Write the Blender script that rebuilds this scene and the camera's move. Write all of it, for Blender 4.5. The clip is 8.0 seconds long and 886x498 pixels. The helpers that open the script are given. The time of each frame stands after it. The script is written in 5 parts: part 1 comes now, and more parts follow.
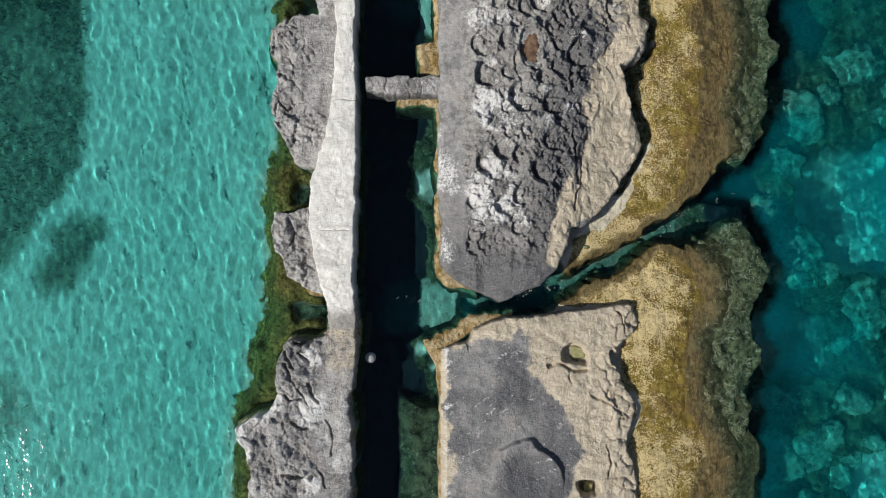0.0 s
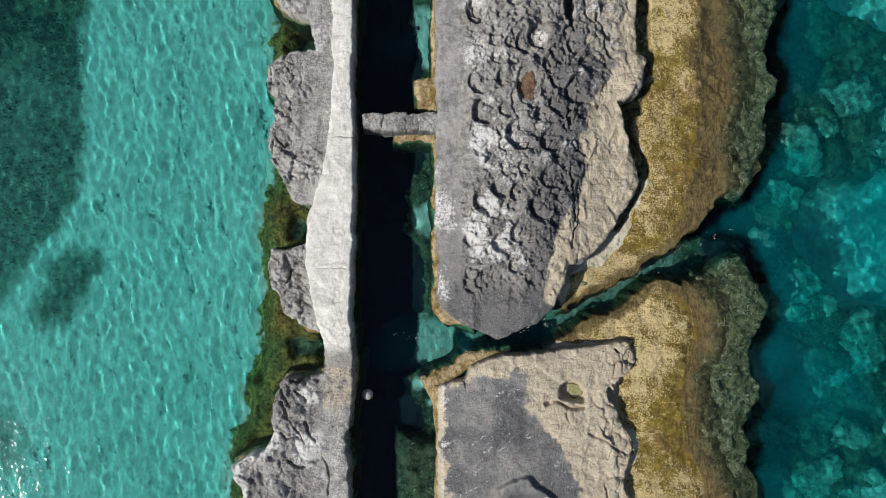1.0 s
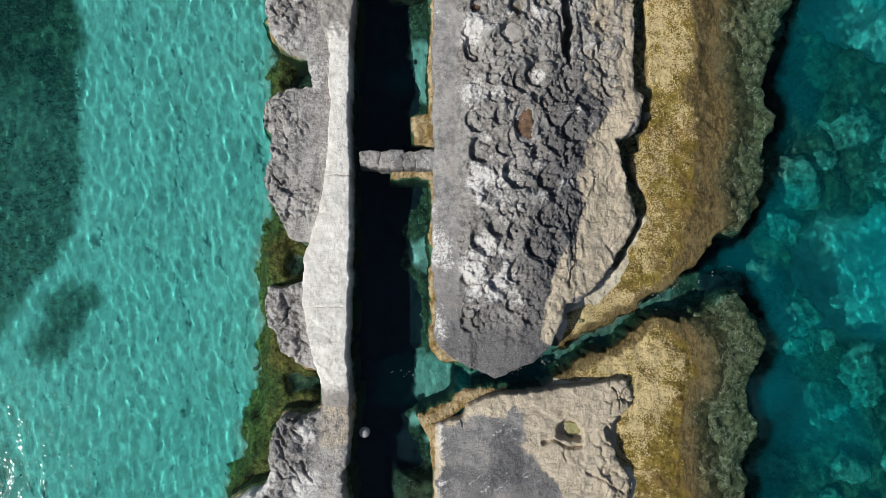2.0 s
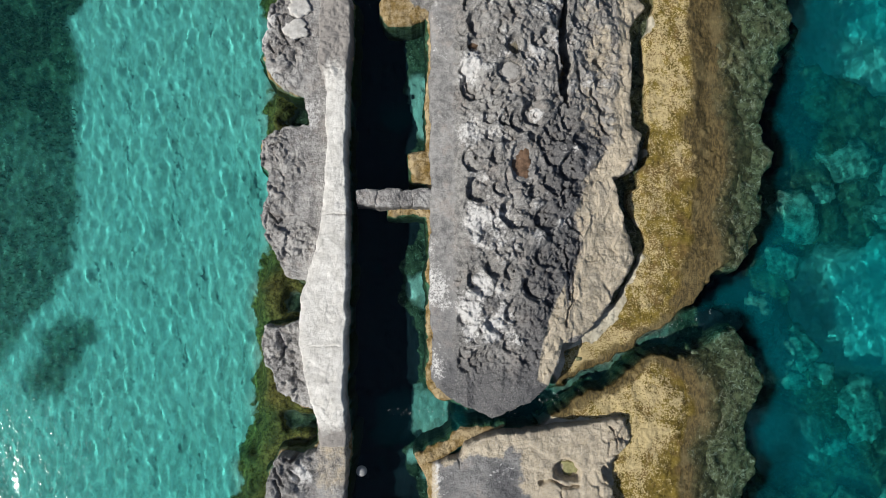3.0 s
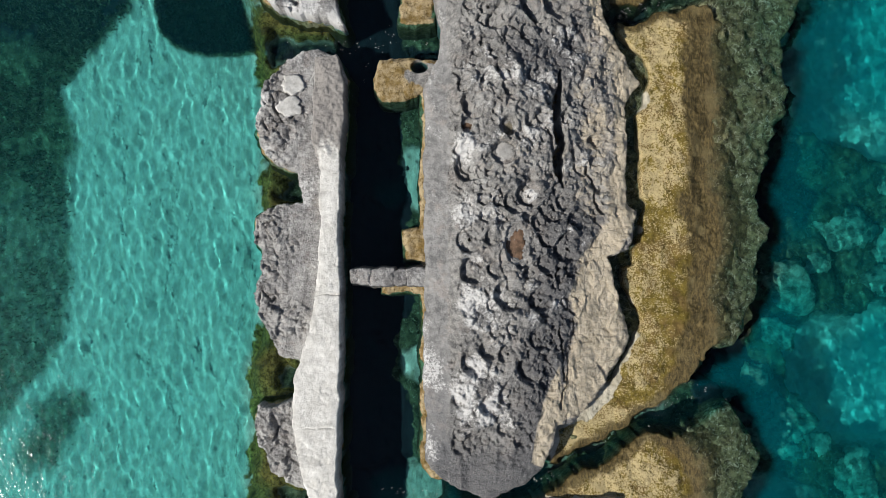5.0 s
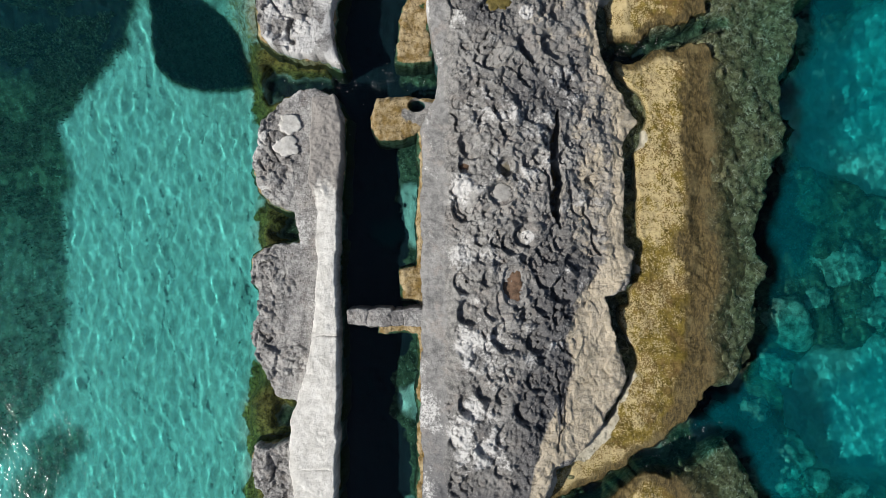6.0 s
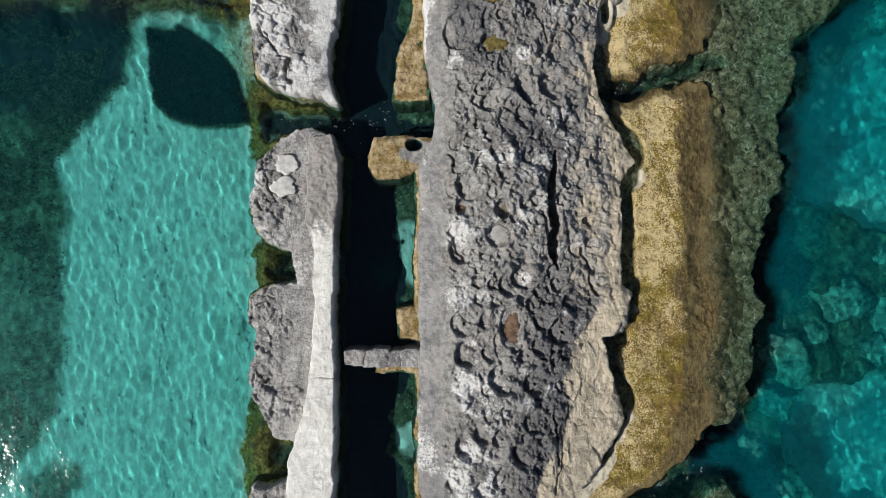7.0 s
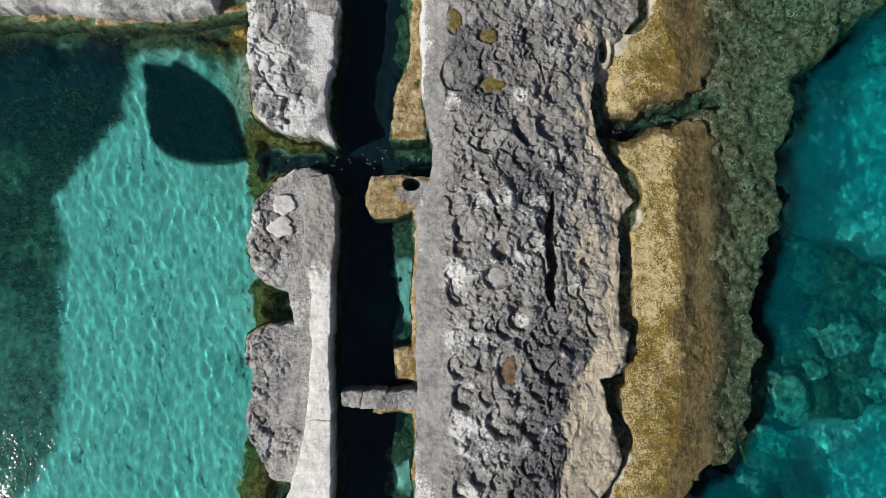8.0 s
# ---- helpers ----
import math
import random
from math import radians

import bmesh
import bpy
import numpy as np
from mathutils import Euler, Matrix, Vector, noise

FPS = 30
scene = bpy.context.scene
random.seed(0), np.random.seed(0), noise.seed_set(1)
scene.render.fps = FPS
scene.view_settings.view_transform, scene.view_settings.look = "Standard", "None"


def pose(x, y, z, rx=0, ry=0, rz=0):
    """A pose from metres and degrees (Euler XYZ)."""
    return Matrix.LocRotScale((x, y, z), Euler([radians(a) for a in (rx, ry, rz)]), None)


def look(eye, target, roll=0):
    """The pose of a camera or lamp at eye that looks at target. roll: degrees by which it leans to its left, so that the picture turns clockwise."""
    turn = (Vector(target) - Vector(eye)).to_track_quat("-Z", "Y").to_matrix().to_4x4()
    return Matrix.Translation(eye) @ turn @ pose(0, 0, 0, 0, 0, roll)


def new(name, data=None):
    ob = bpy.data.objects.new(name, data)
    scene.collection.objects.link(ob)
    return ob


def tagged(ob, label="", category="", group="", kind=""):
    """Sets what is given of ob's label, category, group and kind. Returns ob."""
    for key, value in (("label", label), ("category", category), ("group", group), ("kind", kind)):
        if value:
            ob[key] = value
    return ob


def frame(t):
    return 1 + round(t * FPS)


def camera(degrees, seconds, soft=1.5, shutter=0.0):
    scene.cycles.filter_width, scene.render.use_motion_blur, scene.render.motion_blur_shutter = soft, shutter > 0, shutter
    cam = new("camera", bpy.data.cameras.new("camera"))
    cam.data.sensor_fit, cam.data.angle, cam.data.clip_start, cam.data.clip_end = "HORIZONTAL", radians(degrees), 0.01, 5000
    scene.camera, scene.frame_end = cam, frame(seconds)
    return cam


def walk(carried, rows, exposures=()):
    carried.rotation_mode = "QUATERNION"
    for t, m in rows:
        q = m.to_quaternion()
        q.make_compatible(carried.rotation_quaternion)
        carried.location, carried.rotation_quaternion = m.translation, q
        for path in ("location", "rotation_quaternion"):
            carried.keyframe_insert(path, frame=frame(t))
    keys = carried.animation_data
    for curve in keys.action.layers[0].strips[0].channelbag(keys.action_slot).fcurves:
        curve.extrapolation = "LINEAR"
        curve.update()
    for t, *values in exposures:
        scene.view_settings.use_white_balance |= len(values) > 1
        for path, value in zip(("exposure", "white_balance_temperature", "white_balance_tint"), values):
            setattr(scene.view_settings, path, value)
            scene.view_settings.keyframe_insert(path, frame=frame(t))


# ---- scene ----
# ---- camera: a drone gliding north over a cut rock shore, looking almost straight down ----
cam = camera(68.61, 8.0, soft=0.9)
ROWS = [
    (0.0, -0.0212, -0.488, 11.7488), (1.0, 0.034, 0.1647, 11.7539), (2.0, 0.0903, 0.8322, 11.7598),
    (3.0, 0.1471, 1.5126, 11.7663), (4.0, 0.2038, 2.2041, 11.7736), (5.0, 0.2598, 2.9048, 11.7816),
    (6.0, 0.3144, 3.6127, 11.7903), (7.0, 0.3669, 4.3261, 11.7997), (8.0, 0.4168, 5.0429, 11.8099),
]
walk(cam, [(t, pose(x, y, z, 2.569 + 0.0101 * t, -0.029 + 0.0234 * t, 0.0012 * t)) for t, x, y, z in ROWS])

# ---- light: a high sun from the south-west and a clear sky ----
SUN_TO = Vector((-0.66, -0.30, 0.69)).normalized()
sky_world = bpy.data.worlds.new("sky")
scene.world = sky_world
sky_world.use_nodes = True
nt = sky_world.node_tree
sky = nt.nodes.new("ShaderNodeTexSky")
sky.sky_type, sky.sun_disc = "NISHITA", False
sky.sun_elevation = math.asin(SUN_TO.z)
sky.sun_rotation = math.atan2(SUN_TO.x, SUN_TO.y)
nt.links.new(sky.outputs[0], nt.nodes["Background"].inputs[0])
nt.nodes["Background"].inputs[1].default_value = 0.064
sun = new("sun", bpy.data.lights.new("sun", "SUN"))
sun.data.energy, sun.data.angle, sun.data.color = 4.55, radians(0.53), (1.0, 0.965, 0.90)
sun.matrix_world = look(SUN_TO * 40, (0, 0, 0))
scene.view_settings.exposure = -0.08


# ---- noise on numpy grids ----
def hashed(i, j, seed):
    n = (i.astype(np.int64) * 374761393 + j.astype(np.int64) * 668265263 + seed * 1442695041) & 0xFFFFFFFF
    n = ((n ^ (n >> 13)) * 1274126177) & 0xFFFFFFFF
    n = ((n ^ (n >> 16)) * 2246822519) & 0xFFFFFFFF
    return ((n ^ (n >> 15)) & 0xFFFFFF) / float(0xFFFFFF)


def vnoise(x, y, seed):
    i, j = np.floor(x), np.floor(y)
    u, v = x - i, y - j
    u, v = u * u * u * (u * (u * 6 - 15) + 10), v * v * v * (v * (v * 6 - 15) + 10)
    a = hashed(i, j, seed) * (1 - u) + hashed(i + 1, j, seed) * u
    b = hashed(i, j + 1, seed) * (1 - u) + hashed(i + 1, j + 1, seed) * u
    return (a * (1 - v) + b * v) * 2 - 1


def fbm(x, y, scale, seed, octaves=4, gain=0.5):
    """Noise of about -1 to 1; scale: cells per metre of the coarsest octave."""
    total, amp, norm = 0, 1.0, 0.0
    for k in range(octaves):
        c, s = math.cos(0.7 * k), math.sin(0.7 * k)
        total = total + amp * vnoise((x * c - y * s) * scale + 13.7 * k, (x * s + y * c) * scale, seed + k)
        norm += amp
        amp *= gain
        scale *= 2.03
    return total / norm * 1.6


def worley(x, y, size, seed):
    """Distances to the two nearest cell centres (in cells), the way from the nearest centre, and its random value."""
    x, y = x / size, y / size
    i, j = np.floor(x), np.floor(y)
    f1, f2 = np.full(x.shape, 9.0), np.full(x.shape, 9.0)
    ox, oy, rnd = np.zeros(x.shape), np.zeros(x.shape), np.zeros(x.shape)
    for a in (-1, 0, 1):
        for b in (-1, 0, 1):
            px, py = i + a + hashed(i + a, j + b, seed), j + b + hashed(i + a, j + b, seed + 7)
            dx, dy = x - px, y - py
            d = np.hypot(dx, dy)
            near = d < f1
            f2 = np.where(near, f1, np.minimum(f2, d))
            ox, oy = np.where(near, dx, ox), np.where(near, dy, oy)
            rnd = np.where(near, hashed(i + a, j + b, seed + 3), rnd)
            f1 = np.where(near, d, f1)
    return f1, f2, ox, oy, rnd


def step(lo, hi, v):
    t = np.clip((v - lo) / (hi - lo), 0, 1)
    return t * t * (3 - 2 * t)


def inside(outline, x, y):
    """Signed distance to a closed outline, positive within it."""
    pts = np.array(outline, float)
    best, odd = np.full(x.shape, 1e9), np.zeros(x.shape, bool)
    for (ax, ay), (bx, by) in zip(pts, np.roll(pts, -1, 0)):
        ex, ey = bx - ax, by - ay
        t = np.clip(((x - ax) * ex + (y - ay) * ey) / (ex * ex + ey * ey + 1e-12), 0, 1)
        best = np.minimum(best, np.hypot(x - ax - t * ex, y - ay - t * ey))
        if ey:
            odd ^= ((ay > y) != (by > y)) & (x < ex * (y - ay) / ey + ax)
    return np.where(odd, best, -best)


def line_distance(pts, x, y):
    best = np.full(x.shape, 1e9)
    for (ax, ay), (bx, by) in zip(pts, pts[1:]):
        ex, ey = bx - ax, by - ay
        t = np.clip(((x - ax) * ex + (y - ay) * ey) / (ex * ex + ey * ey), 0, 1)
        best = np.minimum(best, np.hypot(x - ax - t * ex, y - ay - t * ey))
    return best


def scallops(x, y, size, seed):
    """Pitted limestone: rounded knobs whose far side drops off into the next hollow."""
    wx = x + 0.35 * size * fbm(x, y, 1.3 / size, seed + 50, 3)
    wy = y + 0.35 * size * fbm(x, y, 1.3 / size, seed + 60, 3)
    f1, f2, ox, oy, rnd = worley(wx, wy, size, seed)
    return 0.75 * (rnd - 0.5) + 0.35 * ox + 0.15 * oy - 1.1 * np.minimum(f1, 0.9) ** 2 - 0.25 * np.exp(-(f2 - f1) / 0.12), f1, f2, rnd


def domes(x, y, size, seed):
    """Rounded lumps of uneven height standing on the rock, 0 to 1 high."""
    wx = x + 0.2 * size * fbm(x, y, 1.5 / size, seed + 50, 2)
    wy = y + 0.2 * size * fbm(x, y, 1.5 / size, seed + 60, 2)
    f1, f2, ox, oy, rnd = worley(wx, wy, size, seed)
    wide = 0.30 + 0.25 * ((rnd * 5.7) % 1.0)
    return np.sqrt(np.clip(1 - (f1 / wide) ** 2, 0, 1)) * rnd


def plates(x, y, size, seed):
    """Cracked plates: a height for each piece, and a thin crack between them (0 to 1)."""
    wx = x + 0.45 * size * fbm(x, y, 1.1 / size, seed + 50, 4)
    wy = y + 0.45 * size * fbm(x, y, 1.1 / size, seed + 60, 4)
    f1, f2, ox, oy, rnd = worley(wx, wy, size, seed)
    return rnd - 0.5 + 0.3 * ox, np.exp(-(f2 - f1) / 0.07)


def pans(x, y, size, seed, share=0.6):
    """Rounded solution pans: a sharp rim towards the south-west, a floor that rises out of the pan to the north-east. 0 to 1 deep."""
    wx = x + 0.16 * size * fbm(x, y, 1.3 / size, seed + 50, 3)
    wy = y + 0.16 * size * fbm(x, y, 1.3 / size, seed + 60, 3)
    f1, f2, ox, oy, rnd = worley(wx, wy, size, seed)
    wide = 0.34 + 0.16 * ((rnd * 7.3) % 1.0)
    bowl = step(wide, wide - 0.06, f1) * np.clip(0.6 - 1.1 * (0.85 * ox + 0.5 * oy), 0, 1) * (0.12 + 0.88 * np.minimum(f1 / wide, 1) ** 1.5)
    return bowl * (rnd < share), rnd


def scoop(z, x, y, cx, cy, r, deep):
    """One solution pan worn into heights z: a steep wall to the south-west, a swelling floor that rises out of it to the north-east."""
    m = (np.abs(x - cx) < 1.5 * r) & (np.abs(y - cy) < 1.5 * r)
    if m.any():
        px, py = x[m], y[m]
        dx, dy = (px - cx) / r, (py - cy) / r
        d = np.hypot(dx, dy) + 0.22 * fbm(px, py, 0.55 / r, int(cx * 70 + cy * 31) % 997, 3)
        u = 0.86 * dx + 0.5 * dy
        floor_depth = np.clip(0.5 - 0.75 * u, 0, 1) * (0.38 + 0.62 * np.minimum(d, 1) ** 1.2) - 0.10 * step(0.9, 0.2, d)
        z[m] -= deep * r * step(1.0, 0.86, d) * floor_depth
    return z


def gash(z, pts, x, y, wide, deep, seed):
    """A crack of uneven width along a line, cut into heights z."""
    d = line_distance(pts, x + 0.07 * fbm(x, y, 3.5, seed, 3), y + 0.07 * fbm(x, y, 3.5, seed + 1, 3))
    w = wide * np.clip(0.8 + 0.7 * fbm(x, y, 2.2, seed + 2, 2), 0.1, 2)
    return z - deep * step(w, 0.45 * w, d)


# ---- meshes from grids ----
def sheet(name, xs, ys, zs, keep=None, fields=None, only=None, without=()):
    """A mesh over the grid xs, ys with heights zs, only where keep holds; fields: named values per vertex."""
    ny, nx = zs.shape
    keep = np.ones(zs.shape, bool) if keep is None else keep
    quads = keep[:-1, :-1] & keep[1:, :-1] & keep[:-1, 1:] & keep[1:, 1:]
    for region, wanted in [(only, True)] + [(w, False) for w in without]:
        if region is not None:
            quads &= (region[:-1, :-1] & region[1:, :-1] & region[:-1, 1:] & region[1:, 1:]) == wanted
    used = np.zeros(zs.shape, bool)
    for a, b in ((slice(0, -1), slice(0, -1)), (slice(1, None), slice(0, -1)), (slice(0, -1), slice(1, None)), (slice(1, None), slice(1, None))):
        used[a, b] |= quads
    number = np.cumsum(used.ravel()).reshape(used.shape) - 1
    r, c = np.nonzero(quads)
    faces = np.stack([number[r, c], number[r, c + 1], number[r + 1, c + 1], number[r + 1, c]], 1).astype(np.int32)
    gx, gy = np.broadcast_to(xs, zs.shape), np.broadcast_to(ys, zs.shape)
    co = np.stack([gx[used], gy[used], zs[used]], 1).astype(np.float32)
    me = bpy.data.meshes.new(name)
    me.vertices.add(len(co))
    me.vertices.foreach_set("co", co.ravel())
    me.loops.add(faces.size)
    me.loops.foreach_set("vertex_index", faces.ravel())
    me.polygons.add(len(faces))
    me.polygons.foreach_set("loop_start", np.arange(0, faces.size, 4, dtype=np.int32))
    me.polygons.foreach_set("loop_total", np.full(len(faces), 4, dtype=np.int32))
    me.update(calc_edges=True)
    me.polygons.foreach_set("use_smooth", np.ones(len(faces), bool))
    for key, value in (fields or {}).items():
        at = me.attributes.new(key, "FLOAT", "POINT")
        at.data.foreach_set("value", np.broadcast_to(value, zs.shape)[used].astype(np.float32))
    me.validate()
    return me


def grid(outline, cell, margin=0.12):
    pts = np.array(outline)
    (x0, y0), (x1, y1) = pts.min(0) - margin, pts.max(0) + margin
    xs, ys = np.arange(x0, x1, cell), np.arange(y0, y1, cell)
    return np.meshgrid(xs, ys)


SHAPED = {}


def rock_body(name, outline, top, base, cell=0.016, edge=0.05, ragged=0.05, seed=1, shoulder=0.05, grow=0.0, cut=None, only=None, without=()):
    """A worn mass of rock: top(x, y, sd) gives its height and its surface fields; its sides fall to base."""
    key = (tuple(outline), top, base, cell, edge, ragged, seed, shoulder, grow)
    if key not in SHAPED:
        fall = edge if isinstance(edge, float) else 0.9
        x, y = grid(outline, cell, 0.12 + max(grow, 0) + (0 if isinstance(edge, float) else fall))
        fall = edge if isinstance(edge, float) else edge(x, y)
        foot = base if isinstance(base, float) else base(x, y)
        sd = inside(outline, x, y) + grow
        sd = sd + ragged * fbm(x, y, 2.6, seed, 3) + min(0.4 * ragged, 0.018) * fbm(x, y, 11, seed + 20, 3)
        z, fields = top(x, y, sd)
        z = z - shoulder * np.exp(-np.clip(sd, 0, 1) / 0.07)
        z = foot + (z - foot) * step(-fall, fall * 0.4 if isinstance(edge, float) else 0.04, sd)
        # steep flanks, which limestone and plaster darken as painted shade
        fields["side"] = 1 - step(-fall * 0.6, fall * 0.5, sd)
        SHAPED[key] = x, y, z, sd, fields, sd > -fall - 0.02, edge
    x, y, z, sd, fields, keep, _ = SHAPED[key]
    keep = keep.copy()
    if cut:
        keep &= (y >= cut[0] - cell) & (y < cut[1])
    return sheet(name, x, y, z, keep, fields, only and only(x, y), [w(x, y) for w in without])


def part(name, me, material, parent, label=""):
    ob = new(name, me)
    me.materials.append(material)
    ob.parent = parent
    if label:
        tagged(ob, label)
    return ob


def thing(name, me, material, label, category, group="", kind=""):
    ob = new(name, me)
    if me is not None and material is not None:
        me.materials.append(material)
    return tagged(ob, label, category, group, kind)


# ---- materials ----
class Nodes:
    def __init__(self, name):
        self.mat = bpy.data.materials.new(name)
        self.mat.use_nodes = True
        self.tree = self.mat.node_tree
        self.bsdf = self.tree.nodes["Principled BSDF"]
        self.out = self.tree.nodes["Material Output"]
        self.co = self.tree.nodes.new("ShaderNodeNewGeometry").outputs["Position"]

    def node(self, kind, **values):
        n = self.tree.nodes.new(kind)
        for key, value in values.items():
            n.inputs[key].default_value = value
        return n

    def link(self, a, b):
        self.tree.links.new(a, b)

    def noise(self, scale, detail=4, rough=0.6, stretch=None, distort=0.0):
        n = self.node("ShaderNodeTexNoise", Scale=scale, Detail=detail, Roughness=rough, Distortion=distort)
        co = self.co
        if stretch:
            m = self.node("ShaderNodeMapping", Scale=stretch)
            self.link(co, m.inputs["Vector"])
            co = m.outputs[0]
        self.link(co, n.inputs["Vector"])
        return n.outputs["Fac"]

    def cells(self, scale, feature="F1", distort=0.0):
        n = self.node("ShaderNodeTexVoronoi", Scale=scale)
        n.feature = feature
        co = self.co
        if distort:
            wob = self.node("ShaderNodeTexNoise", Scale=scale * 0.8, Detail=2)
            self.link(co, wob.inputs["Vector"])
            add = self.node("ShaderNodeVectorMath")
            add.operation = "MULTIPLY_ADD"
            add.inputs[1].default_value = (distort,) * 3
            self.link(wob.outputs["Color"], add.inputs[0])
            self.link(co, add.inputs[2])
            co = add.outputs[0]
        self.link(co, n.inputs["Vector"])
        return n.outputs["Distance"]

    def field(self, name):
        n = self.tree.nodes.new("ShaderNodeAttribute")
        n.attribute_name = name
        return n.outputs["Fac"]

    def span(self, value, lo, hi, to_lo=0.0, to_hi=1.0):
        n = self.tree.nodes.new("ShaderNodeMapRange")
        n.interpolation_type = "SMOOTHSTEP"
        self.link(value, n.inputs[0])
        for k, v in zip((1, 2, 3, 4), (lo, hi, to_lo, to_hi)):
            n.inputs[k].default_value = v
        return n.outputs[0]

    def math(self, op, a, b=None, clamp=False):
        n = self.tree.nodes.new("ShaderNodeMath")
        n.operation, n.use_clamp = op, clamp
        for k, v in ((0, a), (1, b)):
            if v is None:
                continue
            if isinstance(v, (int, float)):
                n.inputs[k].default_value = v
            else:
                self.link(v, n.inputs[k])
        return n.outputs[0]

    def mix(self, fac, a, b):
        n = self.tree.nodes.new("ShaderNodeMix")
        n.data_type = "RGBA"
        if isinstance(fac, (int, float)):
            n.inputs[0].default_value = fac
        else:
            self.link(fac, n.inputs[0])
        for k, v in ((6, a), (7, b)):
            if isinstance(v, tuple):
                n.inputs[k].default_value = (*v, 1)
            else:
                self.link(v, n.inputs[k])
        return n.outputs[2]

    def bump(self, height, distance, strength=1.0, under=None):
        n = self.node("ShaderNodeBump", Strength=strength, Distance=distance)
        self.link(height, n.inputs["Height"])
        if under is not None:
            self.link(under, n.inputs["Normal"])
        return n.outputs[0]

    def done(self, color, rough, normal=None, specular=0.35):
        self.bsdf.inputs["Specular IOR Level"].default_value = specular
        for value, key in ((color, "Base Color"), (rough, "Roughness"), (normal, "Normal")):
            if value is None:
                continue
            if isinstance(value, (int, float)):
                self.bsdf.inputs[key].default_value = value
            elif isinstance(value, tuple):
                self.bsdf.inputs[key].default_value = (*value, 1)
            else:
                self.link(value, self.bsdf.inputs[key])
        return self.mat


def limestone(name, grey, dark, light, speck=1.0):
    """Weathered shore limestone. Fields: beige (bare tan stone), pale (salt and lichen), dark (black lichen), tide (ochre crust at the waterline), green (weed)."""
    n = Nodes(name)
    big, mid, fine, grain = n.noise(1.7, 5), n.noise(9, 8, 0.7), n.noise(45, 6, 0.75), n.noise(110, 4, 0.7)
    col = n.mix(n.span(mid, 0.41, 0.60), dark, grey)
    col = n.mix(n.math("MULTIPLY", n.span(big, 0.42, 0.66), 0.45), col, light)
    rosy = n.math("MULTIPLY", n.span(n.noise(3.3, 5, 0.7), 0.5, 0.66), 0.35)
    col = n.mix(rosy, col, (0.36, 0.30, 0.26))
    inky = n.math("ADD", n.field("dark"), n.math("MULTIPLY", n.math("SUBTRACT", mid, 0.5), 1.1))
    col = n.mix(n.math("MULTIPLY", n.span(inky, 0.3, 0.8), 0.75), col, (0.085, 0.086, 0.094))
    tan = n.mix(n.span(n.noise(5, 7, 0.72, distort=0.6), 0.34, 0.66), (0.47, 0.395, 0.285), (0.64, 0.555, 0.425))
    tan = n.mix(n.math("MULTIPLY", n.span(n.noise(26, 5, 0.7), 0.56, 0.74), 0.35), tan, (0.24, 0.195, 0.14))
    edgy = n.math("ADD", n.field("beige"), n.math("MULTIPLY", n.math("SUBTRACT", mid, 0.5), 1.1))
    col = n.mix(n.span(edgy, 0.3, 0.7), col, tan)
    col = n.mix(n.math("MULTIPLY", n.span(fine, 0.53, 0.63), 0.65 * speck), col, light)
    col = n.mix(n.math("MULTIPLY", n.span(fine, 0.44, 0.34), 0.55 * speck), col, (dark[0] * 0.5, dark[1] * 0.5, dark[2] * 0.5))
    col = n.mix(n.math("MULTIPLY", n.span(grain, 0.58, 0.7), 0.35 * speck), col, (0.62, 0.60, 0.57))
    salt = n.math("ADD", n.field("pale"), n.math("MULTIPLY", n.math("SUBTRACT", n.noise(19, 8, 0.78), 0.5), 2.2))
    col = n.mix(n.math("MULTIPLY", n.span(salt, 0.5, 0.9), 0.88), col, (0.70, 0.69, 0.675))
    crust = n.mix(n.span(n.noise(5, 6, 0.68), 0.36, 0.62), (0.22, 0.145, 0.045), (0.50, 0.395, 0.235))
    crust = n.mix(n.math("MULTIPLY", n.span(n.noise(15, 6, 0.74), 0.52, 0.64), 0.75), crust, (0.10, 0.068, 0.022))
    tide = n.math("ADD", n.field("tide"), n.math("MULTIPLY", n.math("SUBTRACT", n.noise(12, 4), 0.5), 0.6))
    col = n.mix(n.span(tide, 0.35, 0.65), col, crust)
    weed = n.mix(n.noise(30, 4), (0.028, 0.028, 0.008), (0.13, 0.105, 0.026))
    green = n.math("ADD", n.field("green"), n.math("MULTIPLY", n.math("SUBTRACT", n.noise(14, 4), 0.5), 0.5))
    col = n.mix(n.span(green, 0.4, 0.65), col, weed)
    # shade of the steep flanks, put into the stone colour
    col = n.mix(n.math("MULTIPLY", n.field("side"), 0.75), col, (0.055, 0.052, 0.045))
    relief = n.bump(n.noise(28, 9, 0.74), 0.035, 0.3 + 0.7 * speck)
    relief = n.bump(n.cells(30, "F1", 0.03), 0.012, 0.5, relief)
    return n.done(col, n.span(mid, 0.3, 0.7, 0.75, 0.95), relief, 0.25)


